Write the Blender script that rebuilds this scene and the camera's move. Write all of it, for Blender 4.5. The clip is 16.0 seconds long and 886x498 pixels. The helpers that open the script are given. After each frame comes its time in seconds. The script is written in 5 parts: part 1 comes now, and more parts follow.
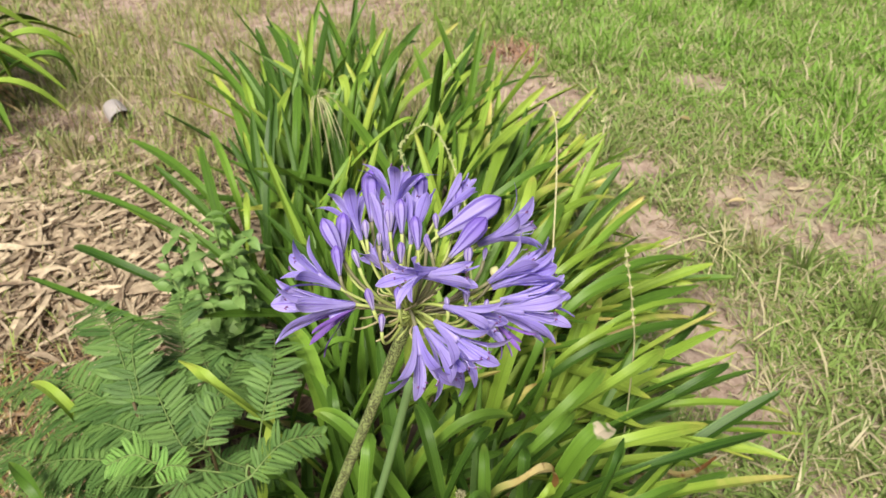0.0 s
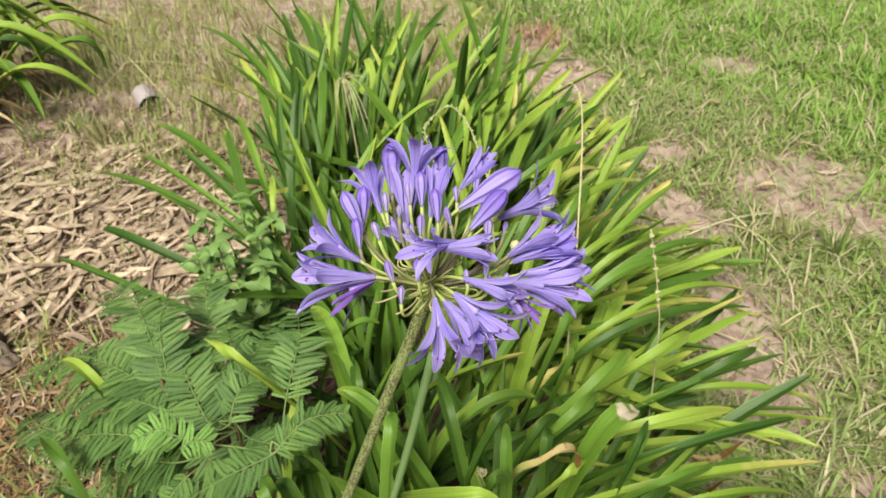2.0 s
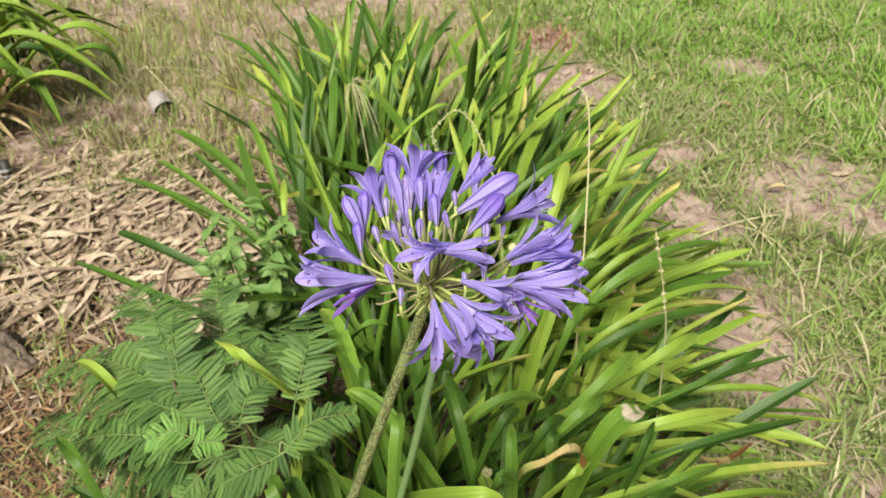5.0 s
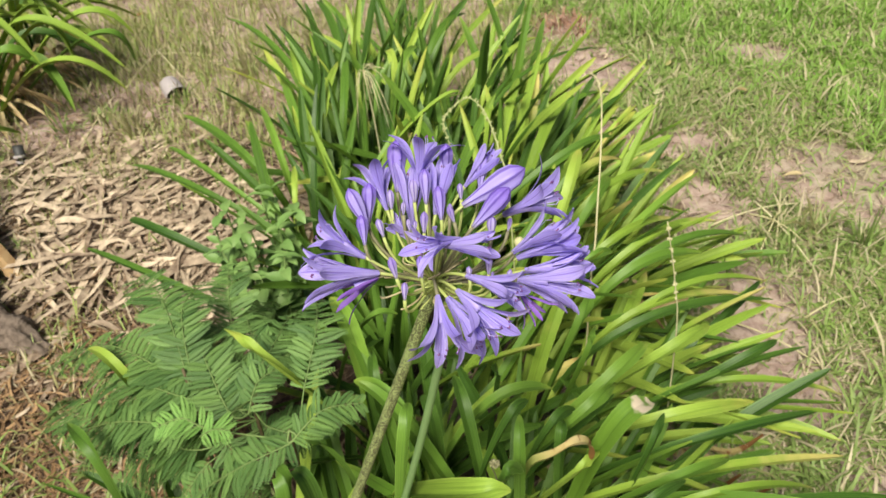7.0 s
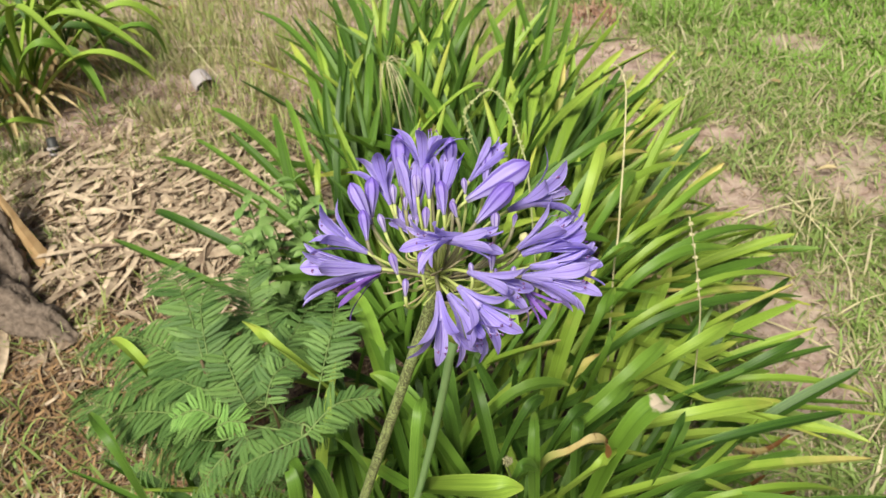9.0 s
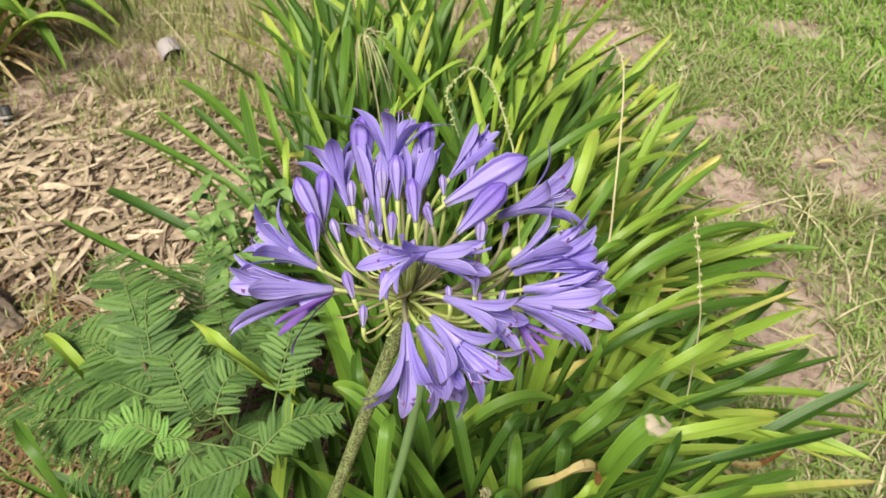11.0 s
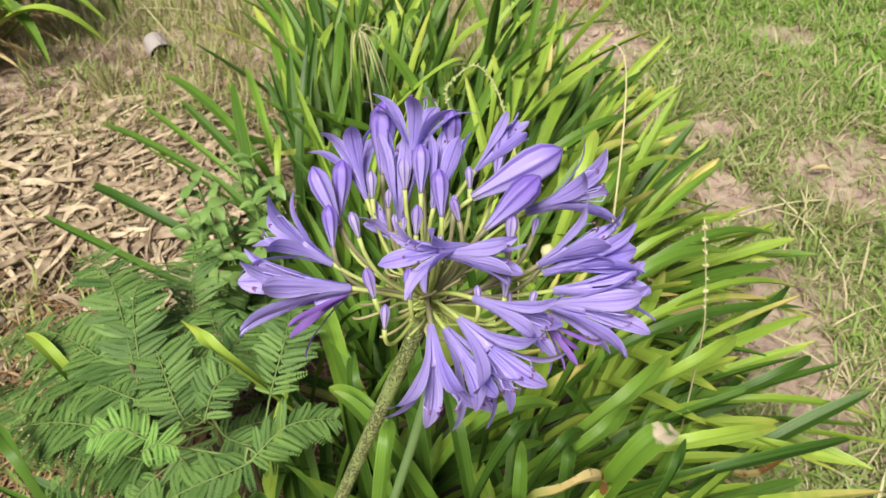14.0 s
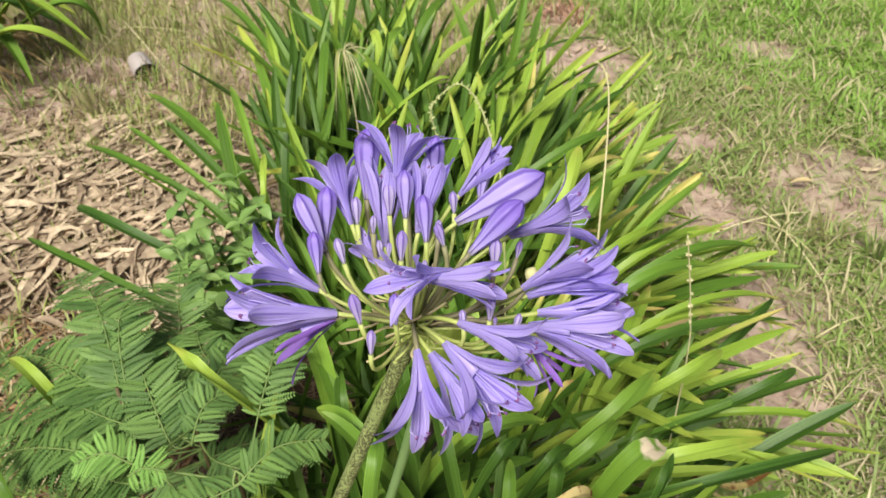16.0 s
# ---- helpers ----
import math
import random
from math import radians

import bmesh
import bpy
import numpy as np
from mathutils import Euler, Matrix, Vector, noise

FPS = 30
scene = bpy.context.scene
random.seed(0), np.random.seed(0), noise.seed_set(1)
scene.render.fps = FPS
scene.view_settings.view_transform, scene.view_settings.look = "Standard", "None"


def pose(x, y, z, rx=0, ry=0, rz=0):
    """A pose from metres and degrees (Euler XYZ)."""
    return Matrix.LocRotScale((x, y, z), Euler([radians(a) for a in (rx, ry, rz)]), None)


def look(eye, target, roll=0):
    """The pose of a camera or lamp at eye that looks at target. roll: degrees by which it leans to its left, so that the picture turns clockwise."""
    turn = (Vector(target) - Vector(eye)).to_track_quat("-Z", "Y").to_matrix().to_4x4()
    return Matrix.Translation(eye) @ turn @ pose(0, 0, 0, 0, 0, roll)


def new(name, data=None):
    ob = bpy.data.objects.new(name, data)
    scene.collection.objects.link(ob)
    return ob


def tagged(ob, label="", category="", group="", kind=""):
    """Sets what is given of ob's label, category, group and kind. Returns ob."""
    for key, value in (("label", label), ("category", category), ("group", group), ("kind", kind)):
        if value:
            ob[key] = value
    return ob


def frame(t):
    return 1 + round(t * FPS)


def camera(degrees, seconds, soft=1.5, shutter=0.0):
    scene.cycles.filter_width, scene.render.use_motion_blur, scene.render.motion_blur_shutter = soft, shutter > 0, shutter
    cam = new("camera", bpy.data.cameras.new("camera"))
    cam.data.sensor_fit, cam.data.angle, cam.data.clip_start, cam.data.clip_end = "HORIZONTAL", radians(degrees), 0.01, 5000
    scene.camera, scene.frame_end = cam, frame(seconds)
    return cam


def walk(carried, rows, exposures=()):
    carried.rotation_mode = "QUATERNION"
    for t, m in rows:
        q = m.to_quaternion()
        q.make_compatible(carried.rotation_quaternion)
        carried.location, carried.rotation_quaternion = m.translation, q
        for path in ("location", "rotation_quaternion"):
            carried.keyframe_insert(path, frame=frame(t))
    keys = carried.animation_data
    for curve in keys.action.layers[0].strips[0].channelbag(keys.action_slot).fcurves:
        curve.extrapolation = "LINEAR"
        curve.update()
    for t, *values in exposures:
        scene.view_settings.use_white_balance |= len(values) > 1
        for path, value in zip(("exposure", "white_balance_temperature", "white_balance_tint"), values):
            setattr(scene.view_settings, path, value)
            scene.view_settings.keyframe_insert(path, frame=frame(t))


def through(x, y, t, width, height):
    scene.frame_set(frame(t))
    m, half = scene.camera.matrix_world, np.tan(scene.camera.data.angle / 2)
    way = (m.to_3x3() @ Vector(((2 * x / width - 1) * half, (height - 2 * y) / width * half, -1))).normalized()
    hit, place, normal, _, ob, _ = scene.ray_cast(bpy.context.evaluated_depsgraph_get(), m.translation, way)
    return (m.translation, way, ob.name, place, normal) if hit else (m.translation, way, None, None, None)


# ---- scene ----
cam = camera(60.6, 16.0)
PATH = [
    (0, (0.007, -0.065, 1.031), (-0.263, 1.467, -0.227), -3.2),
    (0.5, (0.008, -0.066, 1.03), (-0.271, 1.463, -0.229), -3.5),
    (1, (0.01, -0.068, 1.029), (-0.287, 1.453, -0.235), -4.0),
    (1.5, (0.012, -0.071, 1.027), (-0.305, 1.44, -0.245), -4.4),
    (2, (0.011, -0.069, 1.024), (-0.326, 1.431, -0.255), -4.7),
    (2.5, (0.008, -0.067, 1.027), (-0.34, 1.432, -0.251), -4.9),
    (3, (0.015, -0.069, 1.03), (-0.336, 1.432, -0.244), -5.0),
    (3.5, (0.019, -0.075, 1.029), (-0.336, 1.427, -0.243), -5.2),
    (4, (0.02, -0.077, 1.029), (-0.34, 1.425, -0.242), -5.4),
    (6.3, (0.027, -0.069, 1.031), (-0.374, 1.411, -0.248), -6.2),
    (6.5, (0.028, -0.068, 1.031), (-0.377, 1.408, -0.257), -6.3),
    (7, (0.025, -0.067, 1.03), (-0.383, 1.399, -0.268), -6.5),
    (7.5, (0.029, -0.067, 1.03), (-0.385, 1.394, -0.271), -6.8),
    (8, (0.035, -0.07, 1.031), (-0.404, 1.386, -0.269), -7.3),
    (8.5, (0.036, -0.067, 1.029), (-0.435, 1.379, -0.27), -7.8),
    (9, (0.039, -0.057, 1.025), (-0.449, 1.378, -0.28), -8.2),
    (9.2, (0.04, -0.05, 1.022), (-0.443, 1.382, -0.288), -8.1),
    (11.3, (0.014, 0.028, 0.969), (-0.42, 1.438, -0.381), -5.2),
    (11.5, (0.011, 0.031, 0.966), (-0.432, 1.441, -0.381), -5.1),
    (12, (0.003, 0.032, 0.966), (-0.447, 1.442, -0.379), -4.8),
    (12.5, (0.001, 0.031, 0.966), (-0.444, 1.437, -0.386), -4.7),
    (13, (-0.002, 0.032, 0.961), (-0.429, 1.442, -0.391), -4.4),
    (13.5, (-0.003, 0.03, 0.96), (-0.406, 1.451, -0.39), -4.0),
    (14, (-0.003, 0.031, 0.96), (-0.391, 1.46, -0.385), -3.7),
    (14.5, (-0.002, 0.031, 0.962), (-0.381, 1.468, -0.377), -3.7),
    (15, (-0.001, 0.032, 0.963), (-0.372, 1.475, -0.371), -3.6),
    (15.5, (-0.002, 0.032, 0.963), (-0.365, 1.487, -0.361), -3.5),
    (16, (-0.002, 0.032, 0.965), (-0.361, 1.493, -0.354), -3.5),
]
walk(cam, [(t, look(eye, target, roll)) for t, eye, target, roll in PATH], [(0.0, 0.35, 6800, 4), (16.0, 0.35, 6800, 4)])

cam.data.dof.use_dof = True
cam.data.dof.focus_distance = 0.385
cam.data.dof.aperture_fstop = 27.0

# ---- light ----
world = bpy.data.worlds.new("world")
scene.world = world
world.use_nodes = True
wn = world.node_tree
sky = wn.nodes.new("ShaderNodeTexSky")
sky.sky_type = "NISHITA"
sky.sun_disc = False
sky.sun_elevation = radians(57)
sky.sun_rotation = radians(184)
sky.air_density, sky.dust_density, sky.ozone_density = 1.0, 4.0, 1.0
wn.links.new(sky.outputs[0], wn.nodes["Background"].inputs[0])
wn.nodes["Background"].inputs[1].default_value = 0.034
sun = new("sun", bpy.data.lights.new("sun", "SUN"))
sun.data.energy, sun.data.angle, sun.data.color = 4.4, radians(22), (1.0, 0.95, 0.86)
SUN_AZ, SUN_EL = radians(184), radians(57)
sun.matrix_world = look((0, 0, 0), (-math.sin(SUN_AZ) * math.cos(SUN_EL), -math.cos(SUN_AZ) * math.cos(SUN_EL), -math.sin(SUN_EL)))


# ---- materials ----
class Nodes:
    """A short hand for building a node material."""

    def __init__(self, name, rough=0.6):
        self.mat = bpy.data.materials.new(name)
        self.mat.use_nodes = True
        self.t = self.mat.node_tree
        self.b = self.t.nodes["Principled BSDF"]
        self.b.inputs["Roughness"].default_value = rough

    def node(self, kind, **inputs):
        n = self.t.nodes.new("ShaderNode" + kind)
        for k, v in inputs.items():
            self.put(n.inputs[int(k[1:]) if k[0] == "i" and k[1:].isdigit() else k.replace("_", " ")], v)
        return n

    def put(self, socket, v):
        if isinstance(v, bpy.types.NodeSocket):
            self.t.links.new(v, socket)
        else:
            socket.default_value = v

    def math(self, op, a, b=0.0):
        n = self.node("Math")
        n.operation = op
        self.put(n.inputs[0], a)
        self.put(n.inputs[1], b)
        return n.outputs[0]

    def mix(self, f, a, b):
        n = self.node("Mix")
        n.data_type = "RGBA"
        self.put(n.inputs[0], f)
        self.put(n.inputs[6], (*a, 1) if isinstance(a, tuple) else a)
        self.put(n.inputs[7], (*b, 1) if isinstance(b, tuple) else b)
        return n.outputs[2]

    def ramp(self, f, lo, hi):
        n = self.node("MapRange")
        n.interpolation_type = "SMOOTHSTEP"
        self.put(n.inputs[0], f)
        self.put(n.inputs[1], lo)
        self.put(n.inputs[2], hi)
        return n.outputs[0]

    def noise(self, scale, detail=3.0, rough=0.55, space="Object", stretch=None):
        co = self.node("TexCoord").outputs[space]
        if stretch:
            m = self.node("Mapping")
            self.put(m.inputs[0], co)
            m.inputs[3].default_value = stretch
            co = m.outputs[0]
        n = self.node("TexNoise")
        self.put(n.inputs["Vector"], co)
        n.inputs["Scale"].default_value, n.inputs["Detail"].default_value, n.inputs["Roughness"].default_value = scale, detail, rough
        return n.outputs[0]

    def uv(self):
        s = self.node("SeparateXYZ")
        self.put(s.inputs[0], self.node("UVMap").outputs[0])
        return s.outputs[0], s.outputs[1]

    def rand(self):
        return self.node("ObjectInfo").outputs["Random"]

    def island(self):
        return self.node("NewGeometry").outputs["Random Per Island"]

    def bump(self, height, strength=0.3, distance=0.002):
        n = self.node("Bump")
        n.inputs["Strength"].default_value, n.inputs["Distance"].default_value = strength, distance
        self.put(n.inputs["Height"], height)
        self.put(self.b.inputs["Normal"], n.outputs[0])

    def done(self, colour, spec=0.5, through=0.0, glow=None):
        self.put(self.b.inputs["Base Color"], colour if not isinstance(colour, tuple) else (*colour, 1))
        self.b.inputs["Specular IOR Level"].default_value = spec
        if through:
            tr = self.node("BsdfTranslucent")
            self.put(tr.inputs[0], glow if glow is not None else colour)
            m = self.node("MixShader")
            m.inputs[0].default_value = through
            self.t.links.new(self.b.outputs[0], m.inputs[1])
            self.t.links.new(tr.outputs[0], m.inputs[2])
            self.t.links.new(m.outputs[0], self.t.nodes["Material Output"].inputs[0])
        return self.mat


def leaf_material(name, lo, hi, tip, tip_from, rough=0.46, brown=0.0, band=0.33):
    """Strap leaf: green with fine streaks along it, a pale midrib, yellowing towards the tip."""
    n = Nodes(name, rough)
    u, v = n.uv()
    r = n.rand()
    base = n.mix(n.math("POWER", r, 1.35), lo, hi)
    streak = n.node("TexNoise")
    c = n.node("CombineXYZ", i0=n.math("MULTIPLY", u, 3.0), i1=n.math("MULTIPLY", v, 34.0), i2=n.math("MULTIPLY", r, 50.0))
    n.put(streak.inputs["Vector"], c.outputs[0])
    streak.inputs["Scale"].default_value, streak.inputs["Detail"].default_value = 1.0, 3.0
    s = n.ramp(streak.outputs[0], 0.3, 0.75)
    base = n.mix(n.math("MULTIPLY", s, 0.35), base, tuple(min(1, 1.7 * q) for q in hi))
    rib = n.ramp(n.math("ABSOLUTE", n.math("SUBTRACT", v, 0.5)), 0.10, 0.0)
    base = n.mix(n.math("MULTIPLY", rib, 0.30), base, tuple(0.55 * q for q in lo))
    spots = n.noise(26.0, 4.0)
    edge = n.math("ADD", n.math("ADD", u, n.math("MULTIPLY", n.math("SUBTRACT", spots, 0.5), 0.5)), n.math("MULTIPLY", n.math("SUBTRACT", r, 0.5), 0.3 if band > 0.2 else 0.0))
    base = n.mix(n.ramp(edge, tip_from, tip_from + band), base, tip)
    if brown:
        base = n.mix(n.math("MULTIPLY", n.ramp(edge, 0.97 - brown, 1.12), 0.85), base, (0.40, 0.25, 0.10))
    rim = n.ramp(n.math("ABSOLUTE", n.math("SUBTRACT", v, 0.5)), 0.43, 0.50)
    base = n.mix(n.math("MULTIPLY", rim, 0.45), base, tuple(min(1, 1.5 * q + 0.03) for q in hi))
    blotch = n.noise(9.0, 3.0)
    base = n.mix(n.math("MULTIPLY", n.ramp(blotch, 0.55, 0.75), 0.35), base, tuple(0.6 * q for q in lo))
    pale = n.ramp(u, 0.10, 0.0)
    base = n.mix(n.math("MULTIPLY", pale, 0.3), base, (0.24, 0.30, 0.10))
    n.bump(streak.outputs[0], 0.25, 0.0008)
    return n.done(base, 0.30, 0.06)


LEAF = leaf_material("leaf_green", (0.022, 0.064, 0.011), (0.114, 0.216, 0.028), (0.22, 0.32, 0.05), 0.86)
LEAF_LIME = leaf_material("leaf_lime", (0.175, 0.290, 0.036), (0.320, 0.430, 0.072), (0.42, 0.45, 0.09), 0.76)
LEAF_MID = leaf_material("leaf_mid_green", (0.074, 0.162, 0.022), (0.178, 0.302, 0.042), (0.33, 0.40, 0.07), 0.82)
LEAF_YELLOW = leaf_material("leaf_yellowing", (0.150, 0.250, 0.032), (0.230, 0.330, 0.045), (0.58, 0.50, 0.17), 0.62, 0.40, 0.02)

LEAF_TORN = leaf_material("leaf_torn", (0.060, 0.140, 0.020), (0.150, 0.270, 0.032), (0.66, 0.55, 0.42), 0.89, 0.45, 0.01, 0.05)


def plain(name, lo, hi, rough=0.6, scale=60.0, per="rand", through=0.0, spec=0.35, relief=0.3, dist=0.001):
    n = Nodes(name, rough)
    f = n.rand() if per == "rand" else n.island()
    g = n.noise(scale)
    col = n.mix(n.math("ADD", n.math("MULTIPLY", f, 0.65), n.math("MULTIPLY", n.ramp(g, 0.3, 0.7), 0.35)), lo, hi)
    n.bump(g, relief, dist)
    return n.done(col, spec, through)


def petal_material():
    n = Nodes("petal_violet", 0.5)
    u, v = n.uv()
    r = n.rand()
    base = n.mix(r, (0.425, 0.325, 1.0), (0.590, 0.485, 1.0))
    d = n.math("ABSOLUTE", n.math("SUBTRACT", v, 0.5))
    base = n.mix(n.math("MULTIPLY", n.ramp(u, 0.45, 0.10), 0.45), base, (0.52, 0.45, 0.98))
    fine = n.node("TexNoise")
    c = n.node("CombineXYZ", i0=n.math("MULTIPLY", u, 1.6), i1=n.math("MULTIPLY", v, 22.0), i2=n.math("MULTIPLY", r, 30.0))
    n.put(fine.inputs["Vector"], c.outputs[0])
    fine.inputs["Scale"].default_value = 1.0
    base = n.mix(n.math("MULTIPLY", n.ramp(fine.outputs[0], 0.40, 0.70), 0.5), base, (0.58, 0.49, 1.0))
    base = n.mix(n.math("MULTIPLY", n.ramp(fine.outputs[0], 0.46, 0.28), 0.35), base, (0.330, 0.220, 0.850))
    line = n.math("MULTIPLY", n.ramp(d, 0.070, 0.010), n.ramp(u, 0.10, 0.45))
    base = n.mix(n.math("MULTIPLY", line, 0.75), base, (0.155, 0.075, 0.56))
    base = n.mix(n.math("MULTIPLY", n.math("MULTIPLY", n.ramp(d, 0.38, 0.49), n.ramp(u, 0.30, 0.60)), 0.40), base, (0.72, 0.66, 0.99))
    blush = n.noise(95.0, 2.0)
    base = n.mix(n.math("MULTIPLY", n.ramp(blush, 0.58, 0.78), 0.22), base, (0.30, 0.16, 0.70))
    vein = n.math("SINE", n.math("ADD", n.math("MULTIPLY", v, 31.4), n.math("MULTIPLY", fine.outputs[0], 7.0)))
    base = n.mix(n.math("MULTIPLY", n.math("MULTIPLY", n.ramp(vein, 0.35, 1.0), n.ramp(u, 0.12, 0.4)), 0.18), base, (0.220, 0.120, 0.70))
    base = n.mix(n.math("MULTIPLY", n.ramp(vein, -0.3, -1.0), 0.22), base, (0.66, 0.60, 1.0))
    n.bump(n.math("ADD", fine.outputs[0], n.math("MULTIPLY", vein, -0.3)), 0.7, 0.0006)
    return n.done(base, 0.40, 0.26, (0.66, 0.55, 1.0, 1.0))


def bud_material(name, body, tip, foot):
    n = Nodes(name, 0.45)
    u, v = n.uv()
    r = n.rand()
    base = n.mix(n.ramp(n.math("ADD", u, n.math("MULTIPLY", n.math("SUBTRACT", r, 0.5), 0.4)), 0.25, 0.95), body, tip)
    base = n.mix(n.ramp(u, 0.22, 0.0), base, foot)
    s = n.math("SINE", n.math("MULTIPLY", v, 37.7))
    base = n.mix(n.math("MULTIPLY", n.ramp(s, 0.45, 1.0), 0.8), base, (0.125, 0.065, 0.42))
    n.bump(s, 0.3, 0.0004)
    return n.done(base, 0.35, 0.15)


PETAL = petal_material()
BUD = bud_material("bud_violet", (0.47, 0.39, 0.86), (0.25, 0.155, 0.66), (0.52, 0.48, 0.66))
BUD_PALE = bud_material("bud_pale", (0.50, 0.43, 0.72), (0.32, 0.225, 0.60), (0.46, 0.48, 0.34))
WILTED = plain("petal_wilted", (0.18, 0.075, 0.42), (0.30, 0.16, 0.58), 0.6, 90)
ANTHER = plain("anther", (0.16, 0.06, 0.30), (0.30, 0.12, 0.30), 0.6, 200)
FILAMENT = plain("filament", (0.42, 0.34, 0.78), (0.52, 0.46, 0.85), 0.5, 200)
PEDICEL = plain("flower_stalk", (0.40, 0.47, 0.13), (0.56, 0.62, 0.24), 0.45, 120, through=0.1)
PEDICEL_DUSK = plain("flower_stalk_dusky", (0.19, 0.17, 0.12), (0.26, 0.25, 0.13), 0.45, 120)
POD = plain("cream_pod", (0.46, 0.47, 0.20), (0.66, 0.62, 0.36), 0.5, 150)
SEED_GREEN = plain("seed_stalk_green", (0.36, 0.40, 0.17), (0.54, 0.55, 0.29), 0.6, 120)
BRACT = plain("withered_bract", (0.50, 0.42, 0.24), (0.66, 0.58, 0.38), 0.7, 150, through=0.2)


def stem_material():
    n = Nodes("scape", 0.5)
    u, v = n.uv()
    g = n.noise(780.0, 5.0, 0.7, stretch=(1, 1, 0.7))
    big = n.noise(35.0, 3.0)
    base = n.mix(n.ramp(big, 0.3, 0.7), (0.27, 0.34, 0.13), (0.38, 0.45, 0.19))
    base = n.mix(n.ramp(u, 0.45, 0.0), base, (0.27, 0.34, 0.19))
    amount = n.math("ADD", g, n.math("MULTIPLY", n.math("SUBTRACT", big, 0.5), 0.35))
    amount = n.math("ADD", amount, n.math("MULTIPLY", n.ramp(u, 0.15, 0.7), 0.07))
    spots = n.ramp(amount, 0.550, 0.595)
    base = n.mix(n.math("MULTIPLY", spots, 0.85), base, (0.048, 0.046, 0.018))
    n.bump(amount, 0.35, 0.0008)
    return n.done(base, 0.4)


SCAPE = stem_material()
SCAPE_GREEN = plain("scape_green", (0.19, 0.32, 0.12), (0.26, 0.41, 0.17), 0.45, 40)
DRY_STALK = plain("dry_stalk", (0.52, 0.47, 0.26), (0.70, 0.64, 0.42), 0.7, 120)
DRY_LEAF = plain("dry_leaf", (0.32, 0.20, 0.09), (0.66, 0.54, 0.31), 0.7, 45, through=0.15)
LITTER = plain("dry_leaf_litter", (0.150, 0.096, 0.066), (0.78, 0.63, 0.47), 0.75, 60, "island", 0.1)
THATCH = plain("fine_thatch", (0.10, 0.062, 0.044), (0.42, 0.30, 0.21), 0.8, 50, "island")
ORANGE_STRAW = plain("orange_straw", (0.15, 0.080, 0.038), (0.43, 0.27, 0.14), 0.75, 50, "island")
TWIG = plain("brown_twigs", (0.075, 0.044, 0.030), (0.38, 0.26, 0.17), 0.8, 50, "island")
LEAFLET = plain("feathery_leaflet", (0.052, 0.122, 0.033), (0.200, 0.335, 0.090), 0.55, 40, "rand", 0.12)
LEAFLET_NEW = plain("feathery_leaflet_new", (0.22, 0.43, 0.10), (0.30, 0.52, 0.14), 0.5, 70, "rand", 0.2)
SAPLING_STEM = plain("sapling_stem", (0.13, 0.20, 0.06), (0.20, 0.28, 0.09), 0.6, 90)
SAPLING_BARK = plain("sapling_bark", (0.10, 0.075, 0.040), (0.18, 0.14, 0.07), 0.7, 90)
WEED = plain("weed_leaf", (0.170, 0.310, 0.085), (0.290, 0.440, 0.140), 0.5, 60, "rand", 0.22)


def grass_material(name, lo, hi, dry, dry_share):
    n = Nodes(name, 0.5)
    r = n.island()
    big = n.noise(2.3, 3.0)
    col = n.mix(n.ramp(big, 0.3, 0.7), lo, hi)
    sep = n.node("SeparateXYZ")
    n.put(sep.inputs[0], n.node("TexCoord").outputs["Object"])
    lush = n.ramp(n.math("ADD", sep.outputs[1], n.math("MULTIPLY", sep.outputs[0], 0.9)), 1.55, 2.5)
    col = n.mix(n.math("MULTIPLY", lush, 0.7), col, (0.225, 0.440, 0.055))
    col = n.mix(n.math("MULTIPLY", r, 0.5), col, tuple(min(1, 1.6 * q) for q in hi))
    col = n.mix(n.ramp(r, 1.0 - dry_share, 1.0 - 0.75 * dry_share), col, dry)
    return n.done(col, 0.35, 0.25)


GRASS = grass_material("lawn_grass", (0.205, 0.262, 0.090), (0.255, 0.365, 0.096), (0.58, 0.51, 0.34), 0.25)
GRASS_OLIVE = grass_material("olive_grass", (0.205, 0.255, 0.075), (0.315, 0.390, 0.108), (0.56, 0.49, 0.28), 0.26)
GRASS_DRY = grass_material("drying_grass", (0.280, 0.268, 0.118), (0.360, 0.340, 0.155), (0.56, 0.47, 0.33), 0.5)
RUSSET = plain("russet_grass", (0.30, 0.15, 0.10), (0.50, 0.31, 0.22), 0.7, 40, "island")


